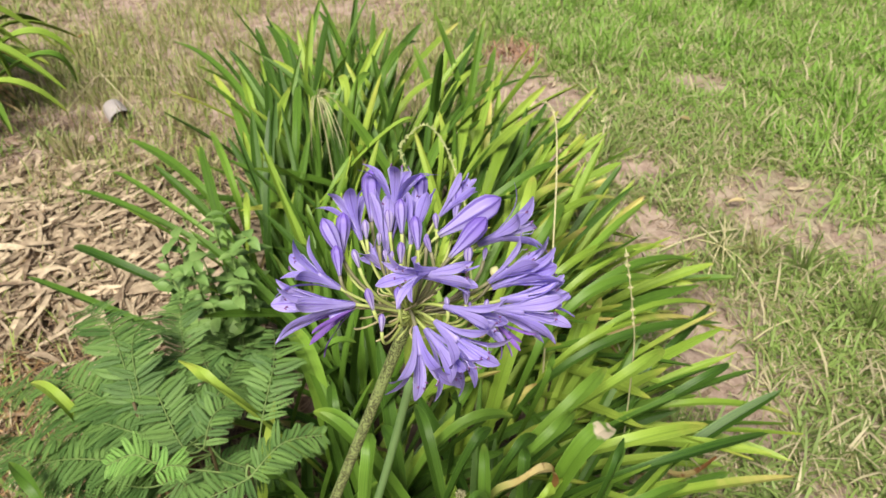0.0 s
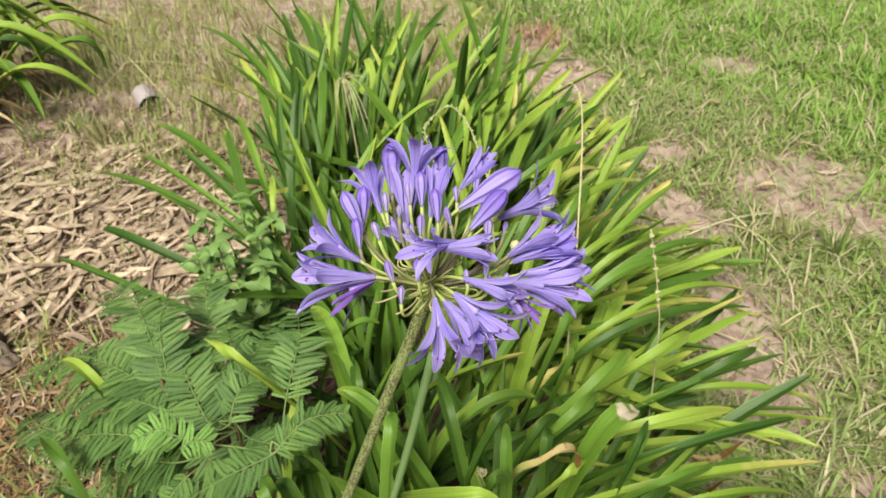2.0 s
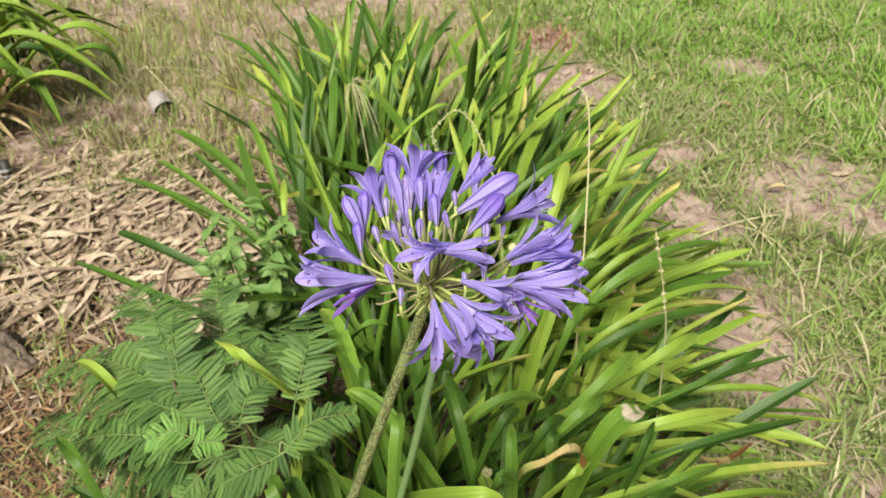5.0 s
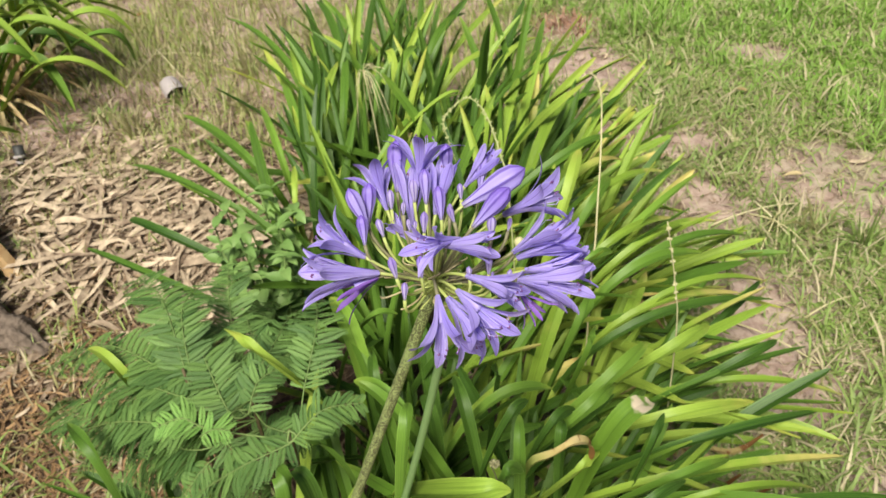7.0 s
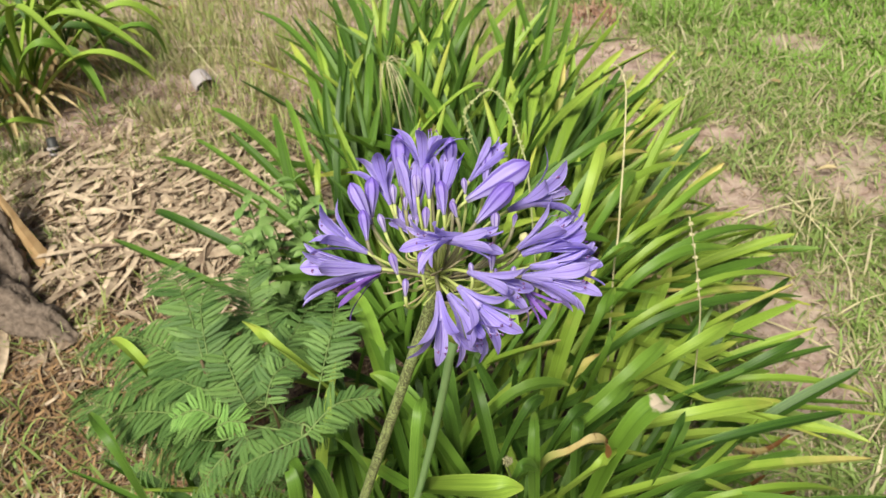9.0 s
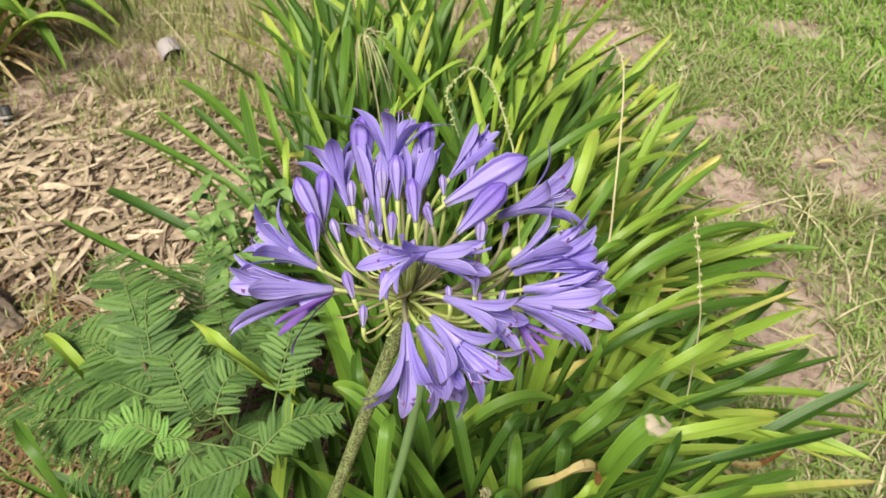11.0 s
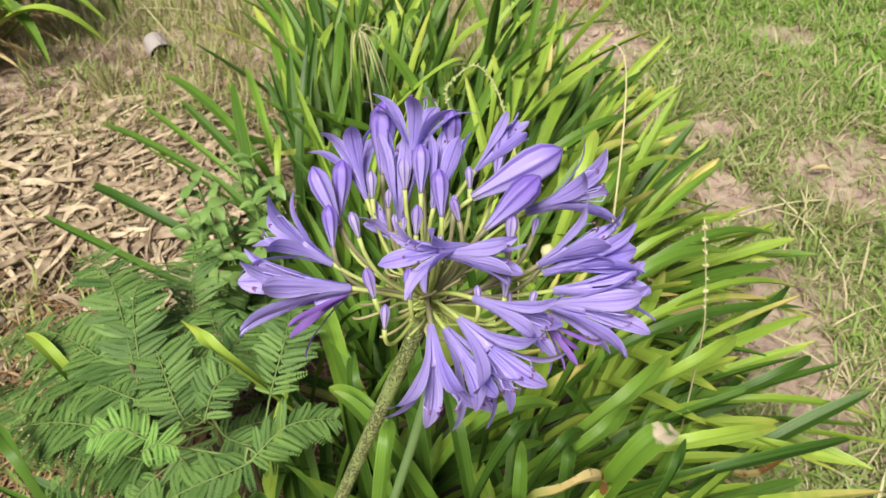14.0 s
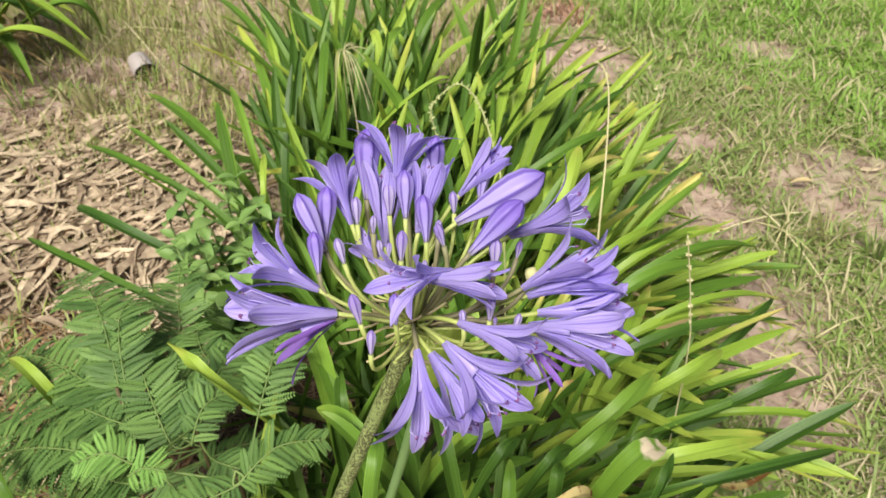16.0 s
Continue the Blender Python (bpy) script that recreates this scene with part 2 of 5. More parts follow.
def soil_material():
    n = Nodes("soil", 0.9)
    fine, mid, big = n.noise(160.0, 6.0, 0.65), n.noise(22.0, 4.0), n.noise(2.2, 3.0)
    col = n.mix(n.ramp(mid, 0.3, 0.7), (0.285, 0.195, 0.170), (0.515, 0.388, 0.350))
    col = n.mix(n.math("MULTIPLY", n.ramp(fine, 0.45, 0.7), 0.55), col, (0.56, 0.45, 0.38))
    col = n.mix(n.math("MULTIPLY", n.ramp(fine, 0.42, 0.28), 0.6), col, (0.120, 0.080, 0.055))
    sep = n.node("SeparateXYZ")
    n.put(sep.inputs[0], n.node("TexCoord").outputs["Object"])
    x, y = sep.outputs[0], sep.outputs[1]
    wob = n.math("MULTIPLY", n.math("SUBTRACT", big, 0.5), 0.9)
    # the planted bed: dark soil, with shade under the leaves painted in
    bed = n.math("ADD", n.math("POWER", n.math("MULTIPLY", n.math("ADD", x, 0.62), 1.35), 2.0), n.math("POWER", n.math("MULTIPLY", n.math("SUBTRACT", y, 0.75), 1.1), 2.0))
    humus_shade = n.math("MULTIPLY", n.ramp(n.math("ADD", bed, wob), 1.15, 0.75), n.ramp(n.noise(9.0, 4.0), 0.25, 0.55))
    col = n.mix(n.math("MULTIPLY", humus_shade, 0.85), col, (0.045, 0.032, 0.024))
    # lawn soil, green with moss and seedlings, on one side and all round further off
    side = n.ramp(n.math("ADD", x, n.math("MULTIPLY", wob, 1.2)), 0.0, 0.9)
    away = n.math("ADD", n.math("POWER", n.math("ADD", x, 0.5), 2.0), n.math("POWER", n.math("SUBTRACT", y, 1.2), 2.0))
    far = n.ramp(n.math("ADD", away, n.math("MULTIPLY", wob, 4.0)), 4.5, 9.0)
    green = n.math("MULTIPLY", n.math("MAXIMUM", n.math("MULTIPLY", side, 0.45), far), n.ramp(mid, 0.34, 0.60))
    col = n.mix(n.math("MULTIPLY", green, 0.8), col, n.mix(n.ramp(big, 0.3, 0.7), (0.155, 0.225, 0.075), (0.225, 0.290, 0.105)))
    # darker reddish brown under the loose litter
    loose = n.math("ADD", n.math("POWER", n.math("MULTIPLY", n.math("ADD", x, 0.85), 1.5), 2.0), n.math("POWER", n.math("MULTIPLY", n.math("SUBTRACT", y, 0.40), 1.5), 2.0))
    col = n.mix(n.math("MULTIPLY", n.ramp(n.math("ADD", loose, wob), 1.1, 0.5), 0.7), col, (0.085, 0.048, 0.034))
    n.bump(n.math("ADD", mid, n.math("MULTIPLY", fine, 0.7)), 0.45, 0.005)
    return n.done(col, 0.2)


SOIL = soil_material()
CAN = plain("weathered_can", (0.39, 0.345, 0.355), (0.53, 0.475, 0.48), 0.6, 30)
# shade in the cup's mouth is put into this dark inner colour
CAN_IN = plain("can_inside_shade", (0.10, 0.09, 0.08), (0.18, 0.16, 0.14), 0.7, 60)
BARK = plain("bark", (0.080, 0.058, 0.047), (0.36, 0.28, 0.225), 0.9, 120, relief=1.0, dist=0.006)
BARK_TORN = plain("torn_bark", (0.30, 0.18, 0.085), (0.52, 0.37, 0.20), 0.8, 70, relief=0.6, dist=0.004)
PIPE = plain("black_pipe", (0.03, 0.03, 0.032), (0.06, 0.06, 0.06), 0.5, 60)
PALE_TORN = plain("torn_pale_tissue", (0.34, 0.20, 0.10), (0.66, 0.52, 0.34), 0.7, 80)
CRISP_BROWN = plain("crisp_brown", (0.30, 0.15, 0.06), (0.46, 0.27, 0.12), 0.7, 80)
STRAW_YELLOW = plain("fallen_yellow_leaf", (0.50, 0.42, 0.16), (0.66, 0.58, 0.30), 0.6, 50)


def withered_material():
    """Tan leaf with brown blotches and a brown end."""
    n = Nodes("withered_tan_leaf", 0.65)
    u, v = n.uv()
    g = n.noise(70.0, 4.0)
    col = n.mix(n.ramp(n.noise(25.0), 0.3, 0.7), (0.50, 0.40, 0.16), (0.66, 0.54, 0.28))
    col = n.mix(n.ramp(n.math("ADD", g, n.math("MULTIPLY", n.ramp(u, 0.55, 1.0), 0.35)), 0.56, 0.70), col, (0.26, 0.12, 0.045))
    col = n.mix(n.ramp(u, 0.45, 0.25), col, (0.26, 0.32, 0.07))
    n.bump(g, 0.5, 0.0015)
    return n.done(col, 0.3, 0.15)


TAN_LEAF = withered_material()


# ---- builders ----
def part(name, mesh, material, parent=None, label="", smooth=True):
    """A mesh object, under a thing or one of its parts."""
    if material and not mesh.materials:
        mesh.materials.append(material)
    if smooth:
        mesh.shade_smooth()
    ob = new(name, mesh)
    if parent:
        ob.parent = parent
    if label:
        tagged(ob, label)
    return ob


def thing(name, place, label, category, group="", kind=""):
    ob = new(name)
    ob.location = place
    ob.empty_display_size = 0.05
    return tagged(ob, label, category, group, kind)


def mesh_of(name, verts, faces, uvs=None):
    me = bpy.data.meshes.new(name)
    me.from_pydata([tuple(v) for v in verts], [], faces)
    if uvs is not None:
        layer = me.uv_layers.new(name="UVMap")
        idx = np.empty(len(me.loops), dtype=np.int32)
        me.loops.foreach_get("vertex_index", idx)
        layer.data.foreach_set("uv", np.asarray(uvs, dtype=np.float32)[idx].ravel())
    me.update()
    return me


def bez(p0, p1, p2, s):
    return (1 - s) ** 2 * p0 + 2 * s * (1 - s) * p1 + s * s * p2


def strap(points, sides, widths, thick, channel=0.25):
    """A long leaf: a row of points, the sideways direction and width at each, closed, with a channelled upper side."""
    verts, uvs, faces = [], [], []
    n = len(points)
    for i, p in enumerate(points):
        along = (points[min(i + 1, n - 1)] - points[max(i - 1, 0)]).normalized()
        side = (sides[i] - along * sides[i].dot(along)).normalized()
        up = side.cross(along)
        w, u = widths[i], i / (n - 1)
        row = ((-0.5, 0.0), (-0.26, -channel * 0.58), (0.0, -channel), (0.0, -channel), (0.26, -channel * 0.58), (0.5, 0.0))
        for k, h in row:
            verts.append(p + side * (w * k) + up * (w * h))
            uvs.append((u, k + 0.5))
        for k, h in row:
            verts.append(p + side * (w * k) + up * (w * h - thick * (1 - abs(k) * 2)))
            uvs.append((u, k + 0.5))
    for i in range(n - 1):
        a, b = 12 * i, 12 * i + 12
        for k in (0, 1, 3, 4):
            faces.append((a + k, a + k + 1, b + k + 1, b + k))
            faces.append((a + 6 + k, b + 6 + k, b + 7 + k, a + 7 + k))
    return mesh_of("leaf", verts, faces, uvs)


def leaf_mesh(base, ctrl, tip, width, twist=0.0, blunt=0.5, steps=15):
    pts, sides, ws = [], [], []
    out = tip - base
    flat = Vector((out.y, -out.x, 0.0))
    flat = flat.normalized() if flat.length > 1e-4 else Vector((1, 0, 0))
    for i in range(steps):
        s = i / (steps - 1)
        s = 1 - (1 - s) ** 1.45
        p = bez(base, ctrl, tip, s)
        d = (bez(base, ctrl, tip, min(1, s + 0.02)) - bez(base, ctrl, tip, max(0, s - 0.02))).normalized()
        pts.append(p)
        sides.append(Matrix.Rotation(twist * s, 3, d) @ flat)
        body = 0.50 + 0.50 * min(1.0, s / 0.62)
        turn = 0.54 + 0.14 * min(1.5, blunt)
        end = max(0.0, (s - turn) / (1 - turn))
        ws.append(width * max(0.05, body * (1 - end ** (1.9 + 0.7 * blunt)) ** 0.62))
    return strap(pts, sides, ws, 0.0012 + 0.02 * width)


def tube(points, radii, sides=8, name="tube", cap=True):
    verts, uvs, faces = [], [], []
    n = len(points)
    ref = Vector((0.31, 0.83, 0.2))
    for i, p in enumerate(points):
        d = (points[min(i + 1, n - 1)] - points[max(i - 1, 0)]).normalized()
        a = d.cross(ref).normalized()
        b = d.cross(a)
        for k in range(sides):
            w = 2 * math.pi * k / sides
            verts.append(p + (a * math.cos(w) + b * math.sin(w)) * radii[i])
            uvs.append((i / (n - 1), k / sides))
    for i in range(n - 1):
        for k in range(sides):
            q = (k + 1) % sides
            faces.append((i * sides + k, i * sides + q, (i + 1) * sides + q, (i + 1) * sides + k))
    if cap:
        faces.append(tuple(range(sides))[::-1])
        faces.append(tuple(range((n - 1) * sides, n * sides)))
    return mesh_of(name, verts, faces, uvs)


def joined(meshes, name):
    """One mesh out of several small ones, as lists."""
    verts, faces = [], []
    for me in meshes:
        o = len(verts)
        verts += [v.co.copy() for v in me.vertices]
        faces += [tuple(o + i for i in f.vertices) for f in me.polygons]
        bpy.data.meshes.remove(me)
    return mesh_of(name, verts, faces)


rng = random.Random(11)


# ---- ground ----
def bumps(x, y):
    near = max(0.0, 1 - max(0.0, math.hypot(x, y - 1.2) - 3) / 6)
    return (0.018 * noise.noise((x * 1.7, y * 1.7, 0)) + 0.009 * noise.noise((x * 6, y * 6, 3)) + 0.005 * noise.noise((x * 17, y * 17, 7))) * (0.3 + 0.7 * near)


def ground_axis(lo, hi, step, far):
    a = list(np.arange(lo, hi + 1e-6, step))
    grow = [1.6 ** k for k in range(1, 14)]
    return [lo - g * far / grow[-1] for g in reversed(grow)] + a + [hi + g * far / grow[-1] for g in grow]


gx, gy = ground_axis(-2.9, 2.1, 0.02, 90), ground_axis(-0.5, 3.4, 0.02, 90)
gv = [(x, y, bumps(x, y)) for y in gy for x in gx]
gf = [(j * len(gx) + i, j * len(gx) + i + 1, (j + 1) * len(gx) + i + 1, (j + 1) * len(gx) + i) for j in range(len(gy) - 1) for i in range(len(gx) - 1)]
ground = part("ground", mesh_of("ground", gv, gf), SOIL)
tagged(ground, "pinkish bare soil with thin lawn and dry litter", "ground", kind="structure")


def under_leaves(x, y):
    """1 in the open, near 0 on the shade-painted soil under the strap leaves."""
    q = math.hypot((x + 0.22 + 0.30 * (y - 0.75)) / 0.36, (y - 0.80) / 0.62)
    return max(0.06, min(1.0, (q - 0.75) / 0.3))


# bare patches of soil: x, y, half widths
BARE = [(0.50, 1.40, 0.19, 0.17), (-0.13, 2.16, 0.14, 0.11), (-0.03, 1.87, 0.14, 0.17), (0.41, 1.99, 0.11, 0.06), (0.66, 1.24, 0.12, 0.09), (0.30, 0.97, 0.11, 0.15), (0.30, 0.84, 0.09, 0.10), (0.33, 0.75, 0.07, 0.07), (0.20, 1.29, 0.10, 0.13),
        (0.72, 2.12, 0.09, 0.04), (0.28, 1.26, 0.09, 0.08), (0.05, 1.55, 0.09, 0.08), (0.44, 0.62, 0.06, 0.06), (0.22, 1.52, 0.08, 0.05)]


def patch(x, y):
    """1 over the near lawn, falling off unevenly round it, where the coarser lawn takes over."""
    w = 0.35 * noise.noise((x * 1.3, y * 1.3, 44)) + 0.2 * noise.noise((x * 4, y * 4, 45))
    return max(0.0, min(1.0, (2.0 - x + w - 0.1) / 0.6)) * max(0.0, min(1.0, (3.4 - y + w - 0.1) / 0.6)) * max(0.0, min(1.0, (y - 0.05 + w) / 0.45))


def lawn(x, y):
    """How thick the grass stands at a place, 0 to 1."""
    edge = x + 0.08 + 0.22 * max(0.0, y - 1.2) + 0.22 * noise.noise((x * 2.1, y * 2.1, 5))
    d = max(0.0, min(1.0, edge / 0.22 + 0.3)) * under_leaves(x, y)
    d *= 0.56 + 0.85 * noise.noise((x * 3.4, y * 3.4, 9)) + 0.55 * noise.noise((x * 13, y * 13, 19)) + 0.40 * max(0.0, min(1.0, (y - 1.3) / 0.8 + (x - 0.6) * 0.6))
    d += 0.35 * max(0.0, min(1.0, (x - 0.30) / 0.12)) * max(0.0, min(1.0, (1.35 - y) / 0.2))
    for bx, by, rx, ry in BARE:
        q = math.hypot((x - bx) / rx, (y - by) / ry) + 0.35 * noise.noise((x * 9, y * 9, 2))
        d *= max(0.06, min(1.0, (q - 0.65) / 0.5))
    return max(0.0, min(1.0, d)) * patch(x, y)


def left_grass(x, y):
    q = 0.22 + 0.5 * noise.noise((x * 2.3, y * 2.3, 21)) + 0.25 * noise.noise((x * 7, y * 7, 23))
    if y > 1.75:
        q += 0.12
    if y < 0.95 and x < -0.5:
        q *= 0.35
    return max(0.0, min(0.7, q)) * under_leaves(x, y)


def blades(count, area, density, length, width, name, material, label, lean=(0.3, 1.2), seed=1):
    """Many bent blades in one mesh."""
    r = random.Random(seed)
    verts, faces = [], []
    x0, x1, y0, y1 = area
    made = tries = 0
    while made < count and tries < count * 14:
        tries += 1
        x, y = r.uniform(x0, x1), r.uniform(y0, y1)
        if r.random() > density(x, y):
            continue
        made += 1
        z = bumps(x, y) - 0.002
        a, l, w = r.uniform(0, 2 * math.pi), length * r.uniform(0.45, 1.25), width * r.uniform(0.6, 1.3)
        le = r.uniform(*lean)
        turn = r.uniform(-0.5, 0.5)
        d = Vector((math.cos(a), math.sin(a), 0))
        sd = Vector((-math.sin(a + turn), math.cos(a + turn), 0)) * (w / 2)
        p0 = Vector((x, y, z))
        p1 = p0 + d * (l * 0.42 * math.sin(le * 0.6)) + Vector((0, 0, l * 0.42 * math.cos(le * 0.6)))
        p2 = p1 + d * (l * 0.34 * math.sin(le)) + Vector((0, 0, l * 0.34 * math.cos(le)))
        p3 = p2 + d * (l * 0.28 * math.sin(le * 1.35)) + Vector((0, 0, l * 0.28 * math.cos(le * 1.35)))
        p3.z = max(p3.z, z + 0.003)
        o = len(verts)
        verts += [p0 - sd * 0.7, p0 + sd * 0.7, p1 - sd, p1 + sd, p2 - sd * 0.85, p2 + sd * 0.85, p3]
        faces += [(o, o + 1, o + 3, o + 2), (o + 2, o + 3, o + 5, o + 4), (o + 4, o + 5, o + 6)]
    ob = part(name, mesh_of(name, verts, faces), material)
    return tagged(ob, label, "grass", kind="stuff")


blades(140000, (-1.0, 2.1, 0.0, 3.5), lawn, 0.042, 0.0031, "lawn_grass", GRASS, "short green lawn grass thinning over bare soil", (0.6, 1.65), 2)
blades(9000, (-0.2, 2.0, 0.5, 3.4), lambda x, y: max(0.0, 1.6 * noise.noise((x * 4.5, y * 4.5, 81)) - 0.25) * lawn(x, y), 0.085, 0.0040, "grass_tufts", GRASS, "longer green tufts standing in the lawn", (0.2, 1.2), 12)
blades(20000, (-0.5, 2.1, 0.0, 3.5), lambda x, y: (0.07 * max(0.0, min(1.0, x * 2 + 0.8)) + 0.6 * lawn(x, y)) * patch(x, y), 0.050, 0.0022, "drying_grass", GRASS_DRY, "straw-coloured drying grass among the lawn", (0.8, 1.5), 3)
blades(5600, (-1.9, -0.4, 0.15, 1.6), lambda x, y: max(0.0, 0.9 * noise.noise((x * 6, y * 6, 71)) - 0.12) * (0.4 if y < 0.9 else 1.0), 0.055, 0.0040, "grass_seedlings", GRASS, "green grass seedlings coming up through the litter", (0.3, 1.4), 9)
blades(35000, (-2.9, -0.2, 0.2, 3.4), left_grass, 0.062, 0.0028, "sparse_grass", GRASS_OLIVE, "sparse olive-green grass on the bare soil", (0.2, 1.2), 4)
blades(9000, (-2.9, -0.2, 1.2, 3.4), left_grass, 0.070, 0.0024, "drying_grass", GRASS_DRY, "straw-coloured grass on the bare soil", (0.3, 1.3), 44)
blades(7000, (0.05, 1.6, 0.25, 2.4), lambda x, y: (0.03 + 0.9 * lawn(x, y)) * (0.45 + 0.8 * noise.noise((x * 6, y * 6, 83))), 0.085, 0.0040, "lawn_runners", GRASS, "long tangled green grass blades lying over the lawn", (0.7, 1.6), 45)
blades(2600, (0.05, 1.6, 0.25, 2.4), lambda x, y: (0.2 + 0.5 * lawn(x, y)) * under_leaves(x, y), 0.090, 0.0026, "drying_grass", GRASS_DRY, "long straw blades lying over the lawn", (1.0, 1.6), 46)

blades(260, (-0.30, 0.05, 2.02, 2.30), lambda x, y: max(0.0, 1.0 - math.hypot((x + 0.13) / 0.13, (y - 2.16) / 0.10)), 0.045, 0.0036, "russet_grass", RUSSET, "withered reddish-brown grass on a bare patch", (0.6, 1.5), 47)


def outer_lawn(x, y):
    """The lawn beyond, thinning outwards, with an uneven edge."""
    away = math.hypot(x + 0.5, y - 1.2)
    wob = 0.7 * noise.noise((x * 0.8, y * 0.8, 33))
    inner = (away - 1.9 + wob) / 0.8 if x < 0.0 else max(0.0, 1 - patch(x, y) * 1.2) * min(1.0, max(0.0, (x + y * 0.2 + 0.3 * wob) / 0.5, (away - 1.9 + wob) / 0.8))
    return max(0.0, min(1.0, inner)) * max(0.0, min(1.0, (5.2 + wob - away) / 2.5)) * (0.75 + 0.5 * noise.noise((x * 2, y * 2, 35)))


blades(150000, (-5.0, 4.6, -3.6, 6.2), outer_lawn, 0.062, 0.0075, "outer_lawn", GRASS, "lawn grass further off round the bed", (0.5, 1.6), 31)


def litter(count, area, density, length, width, name, material, label, lift, seed):
    """Curled dry strips lying over one another."""
    r = random.Random(seed)
    verts, faces = [], []
    x0, x1, y0, y1 = area
    made = tries = 0
    while made < count and tries < count * 14:
        tries += 1
        x, y = r.uniform(x0, x1), r.uniform(y0, y1)
        if r.random() > density(x, y):
            continue
        made += 1
        a, l, w = r.gauss(-0.3, 1.0) + 1.2 * noise.noise((x * 5, y * 5, 61)), length * r.uniform(0.4, 1.3), width * (0.3 + 1.1 * r.random() ** 1.6)
        curl, top, roll = r.gauss(0, 3.0), r.random() ** 2 * lift, r.uniform(-1.2, 1.2)
        z = bumps(x, y) + 0.003 + r.random() * lift * 0.9 * density(x, y)
        o, steps = len(verts), 9
        px, py = x, y
        for i in range(steps):
            s = i / (steps - 1)
            h = z + top * math.sin(math.pi * s) + 0.002
            sx, sy = -math.sin(a) * w / 2, math.cos(a) * w / 2
            k = (0.55 + 0.45 * math.sin(math.pi * (0.15 + 0.8 * s)))
            t = math.sin(roll + 1.3 * s * curl) * 0.6
            verts += [Vector((px - sx * k, py - sy * k, h - w * t * k * 0.5)), Vector((px, py, h - w * 0.22)), Vector((px + sx * k, py + sy * k, h + w * t * k * 0.5))]
            px, py = px + math.cos(a) * l / (steps - 1), py + math.sin(a) * l / (steps - 1)
            a += curl / steps
        for i in range(steps - 1):
            q = o + 3 * i
            faces += [(q, q + 1, q + 4, q + 3), (q + 1, q + 2, q + 5, q + 4)]
    ob = part(name, mesh_of(name, verts, faces), material)
    return tagged(ob, label, "leaf litter", kind="stuff")


def litter_bed(x, y):
    q = 1.15 - math.hypot((x + 1.12) / 0.52, (y - 1.03) / 0.36) + 0.30 * noise.noise((x * 4, y * 4, 31))
    return max(0.0, min(1.0, q * 1.6)) * max(0.12, min(1.0, (y + 0.12 * (x + 1.1) - 0.86) / 0.12))


def litter_thin(x, y):
    return under_leaves(x, y) * max(0.03, min(0.6, (0.30 if y > 0.85 else 0.05) + 0.6 * noise.noise((x * 2.6, y * 2.6, 41)) - (0.25 if x > 0 else 0.0)))


litter(2300, (-2.0, -0.4, 0.35, 1.6), litter_bed, 0.180, 0.0105, "leaf_litter", LITTER, "heap of pale dry curled leaf strips on the soil", 0.030, 5)
litter(5200, (-2.0, -0.3, 0.15, 1.7), lambda x, y: 0.25 + 0.6 * litter_bed(x, y), 0.085, 0.0034, "fine_thatch", TWIG, "thin brown twigs and leaf threads in the litter", 0.022, 25)
litter(2600, (-2.9, 0.9, 0.1, 3.2), litter_thin, 0.06, 0.006, "scattered_litter", LITTER, "scattered dry leaf scraps on the soil", 0.010, 6)
litter(300, (-1.5, -0.4, 0.15, 0.85), lambda x, y: 0.7 if x < -0.62 else 0.1, 0.075, 0.0070, "leaf_litter", LITTER, "scattered dry leaf strips beside the bed", 0.012, 17)
litter(4200, (-1.5, -0.4, 0.15, 0.85), lambda x, y: 0.8, 0.055, 0.0022, "straw_bed", TWIG, "straw and thin twigs beside the bed", 0.012, 15)
blades(420, (-1.2, -0.62, 0.25, 0.72), lambda x, y: max(0.0, 0.15 + 0.9 * noise.noise((x * 9, y * 9, 93))), 0.060, 0.0042, "grass_seedlings", GRASS, "green sprouts in the straw beside the bed", (0.3, 1.3), 18)
litter(2200, (-1.3, -0.55, 0.2, 0.80), lambda x, y: 0.7, 0.070, 0.0036, "straw_bed", ORANGE_STRAW, "orange-brown straw beside the bed", 0.016, 27)
blades(1200, (-1.5, -0.6, 0.15, 0.95), lambda x, y: max(0.0, 0.25 + 0.9 * noise.noise((x * 5, y * 5, 91))), 0.055, 0.0032, "drying_grass", GRASS_DRY, "drying grass beside the bed", (0.5, 1.5), 16)
litter(16000, (-2.9, 1.3, 0.1, 3.2), lambda x, y: under_leaves(x, y) * (0.55 + 0.5 * noise.noise((x * 3, y * 3, 51))), 0.045, 0.0018, "fine_thatch", THATCH, "fine straw and thatch lying on bare soil", 0.006, 7)


# ---- agapanthus clump ----
FANS = [(-0.06, 0.46), (-0.22, 0.52), (0.01, 0.68), (-0.16, 0.76), (-0.33, 0.80), (-0.02, 0.93), (-0.20, 1.02), (-0.40, 1.06), (-0.12, 1.20), (-0.32, 1.28), (-0.50, 1.32), (-0.46, 1.52), (-0.36, 0.30),
        (-0.11, 0.60), (-0.26, 0.66), (-0.07, 0.82), (-0.27, 0.92), (-0.45, 0.94), (-0.11, 1.06), (-0.30, 1.15), (-0.52, 1.16), (-0.22, 1.34), (-0.60, 1.46), (-0.17, 0.40), (-0.28, 0.43), (-0.04, 0.37), (0.05, 0.50)]
PLANT_LABELS = {0: "clump of glossy green strap leaves with one tall violet flower head"}
plants = []
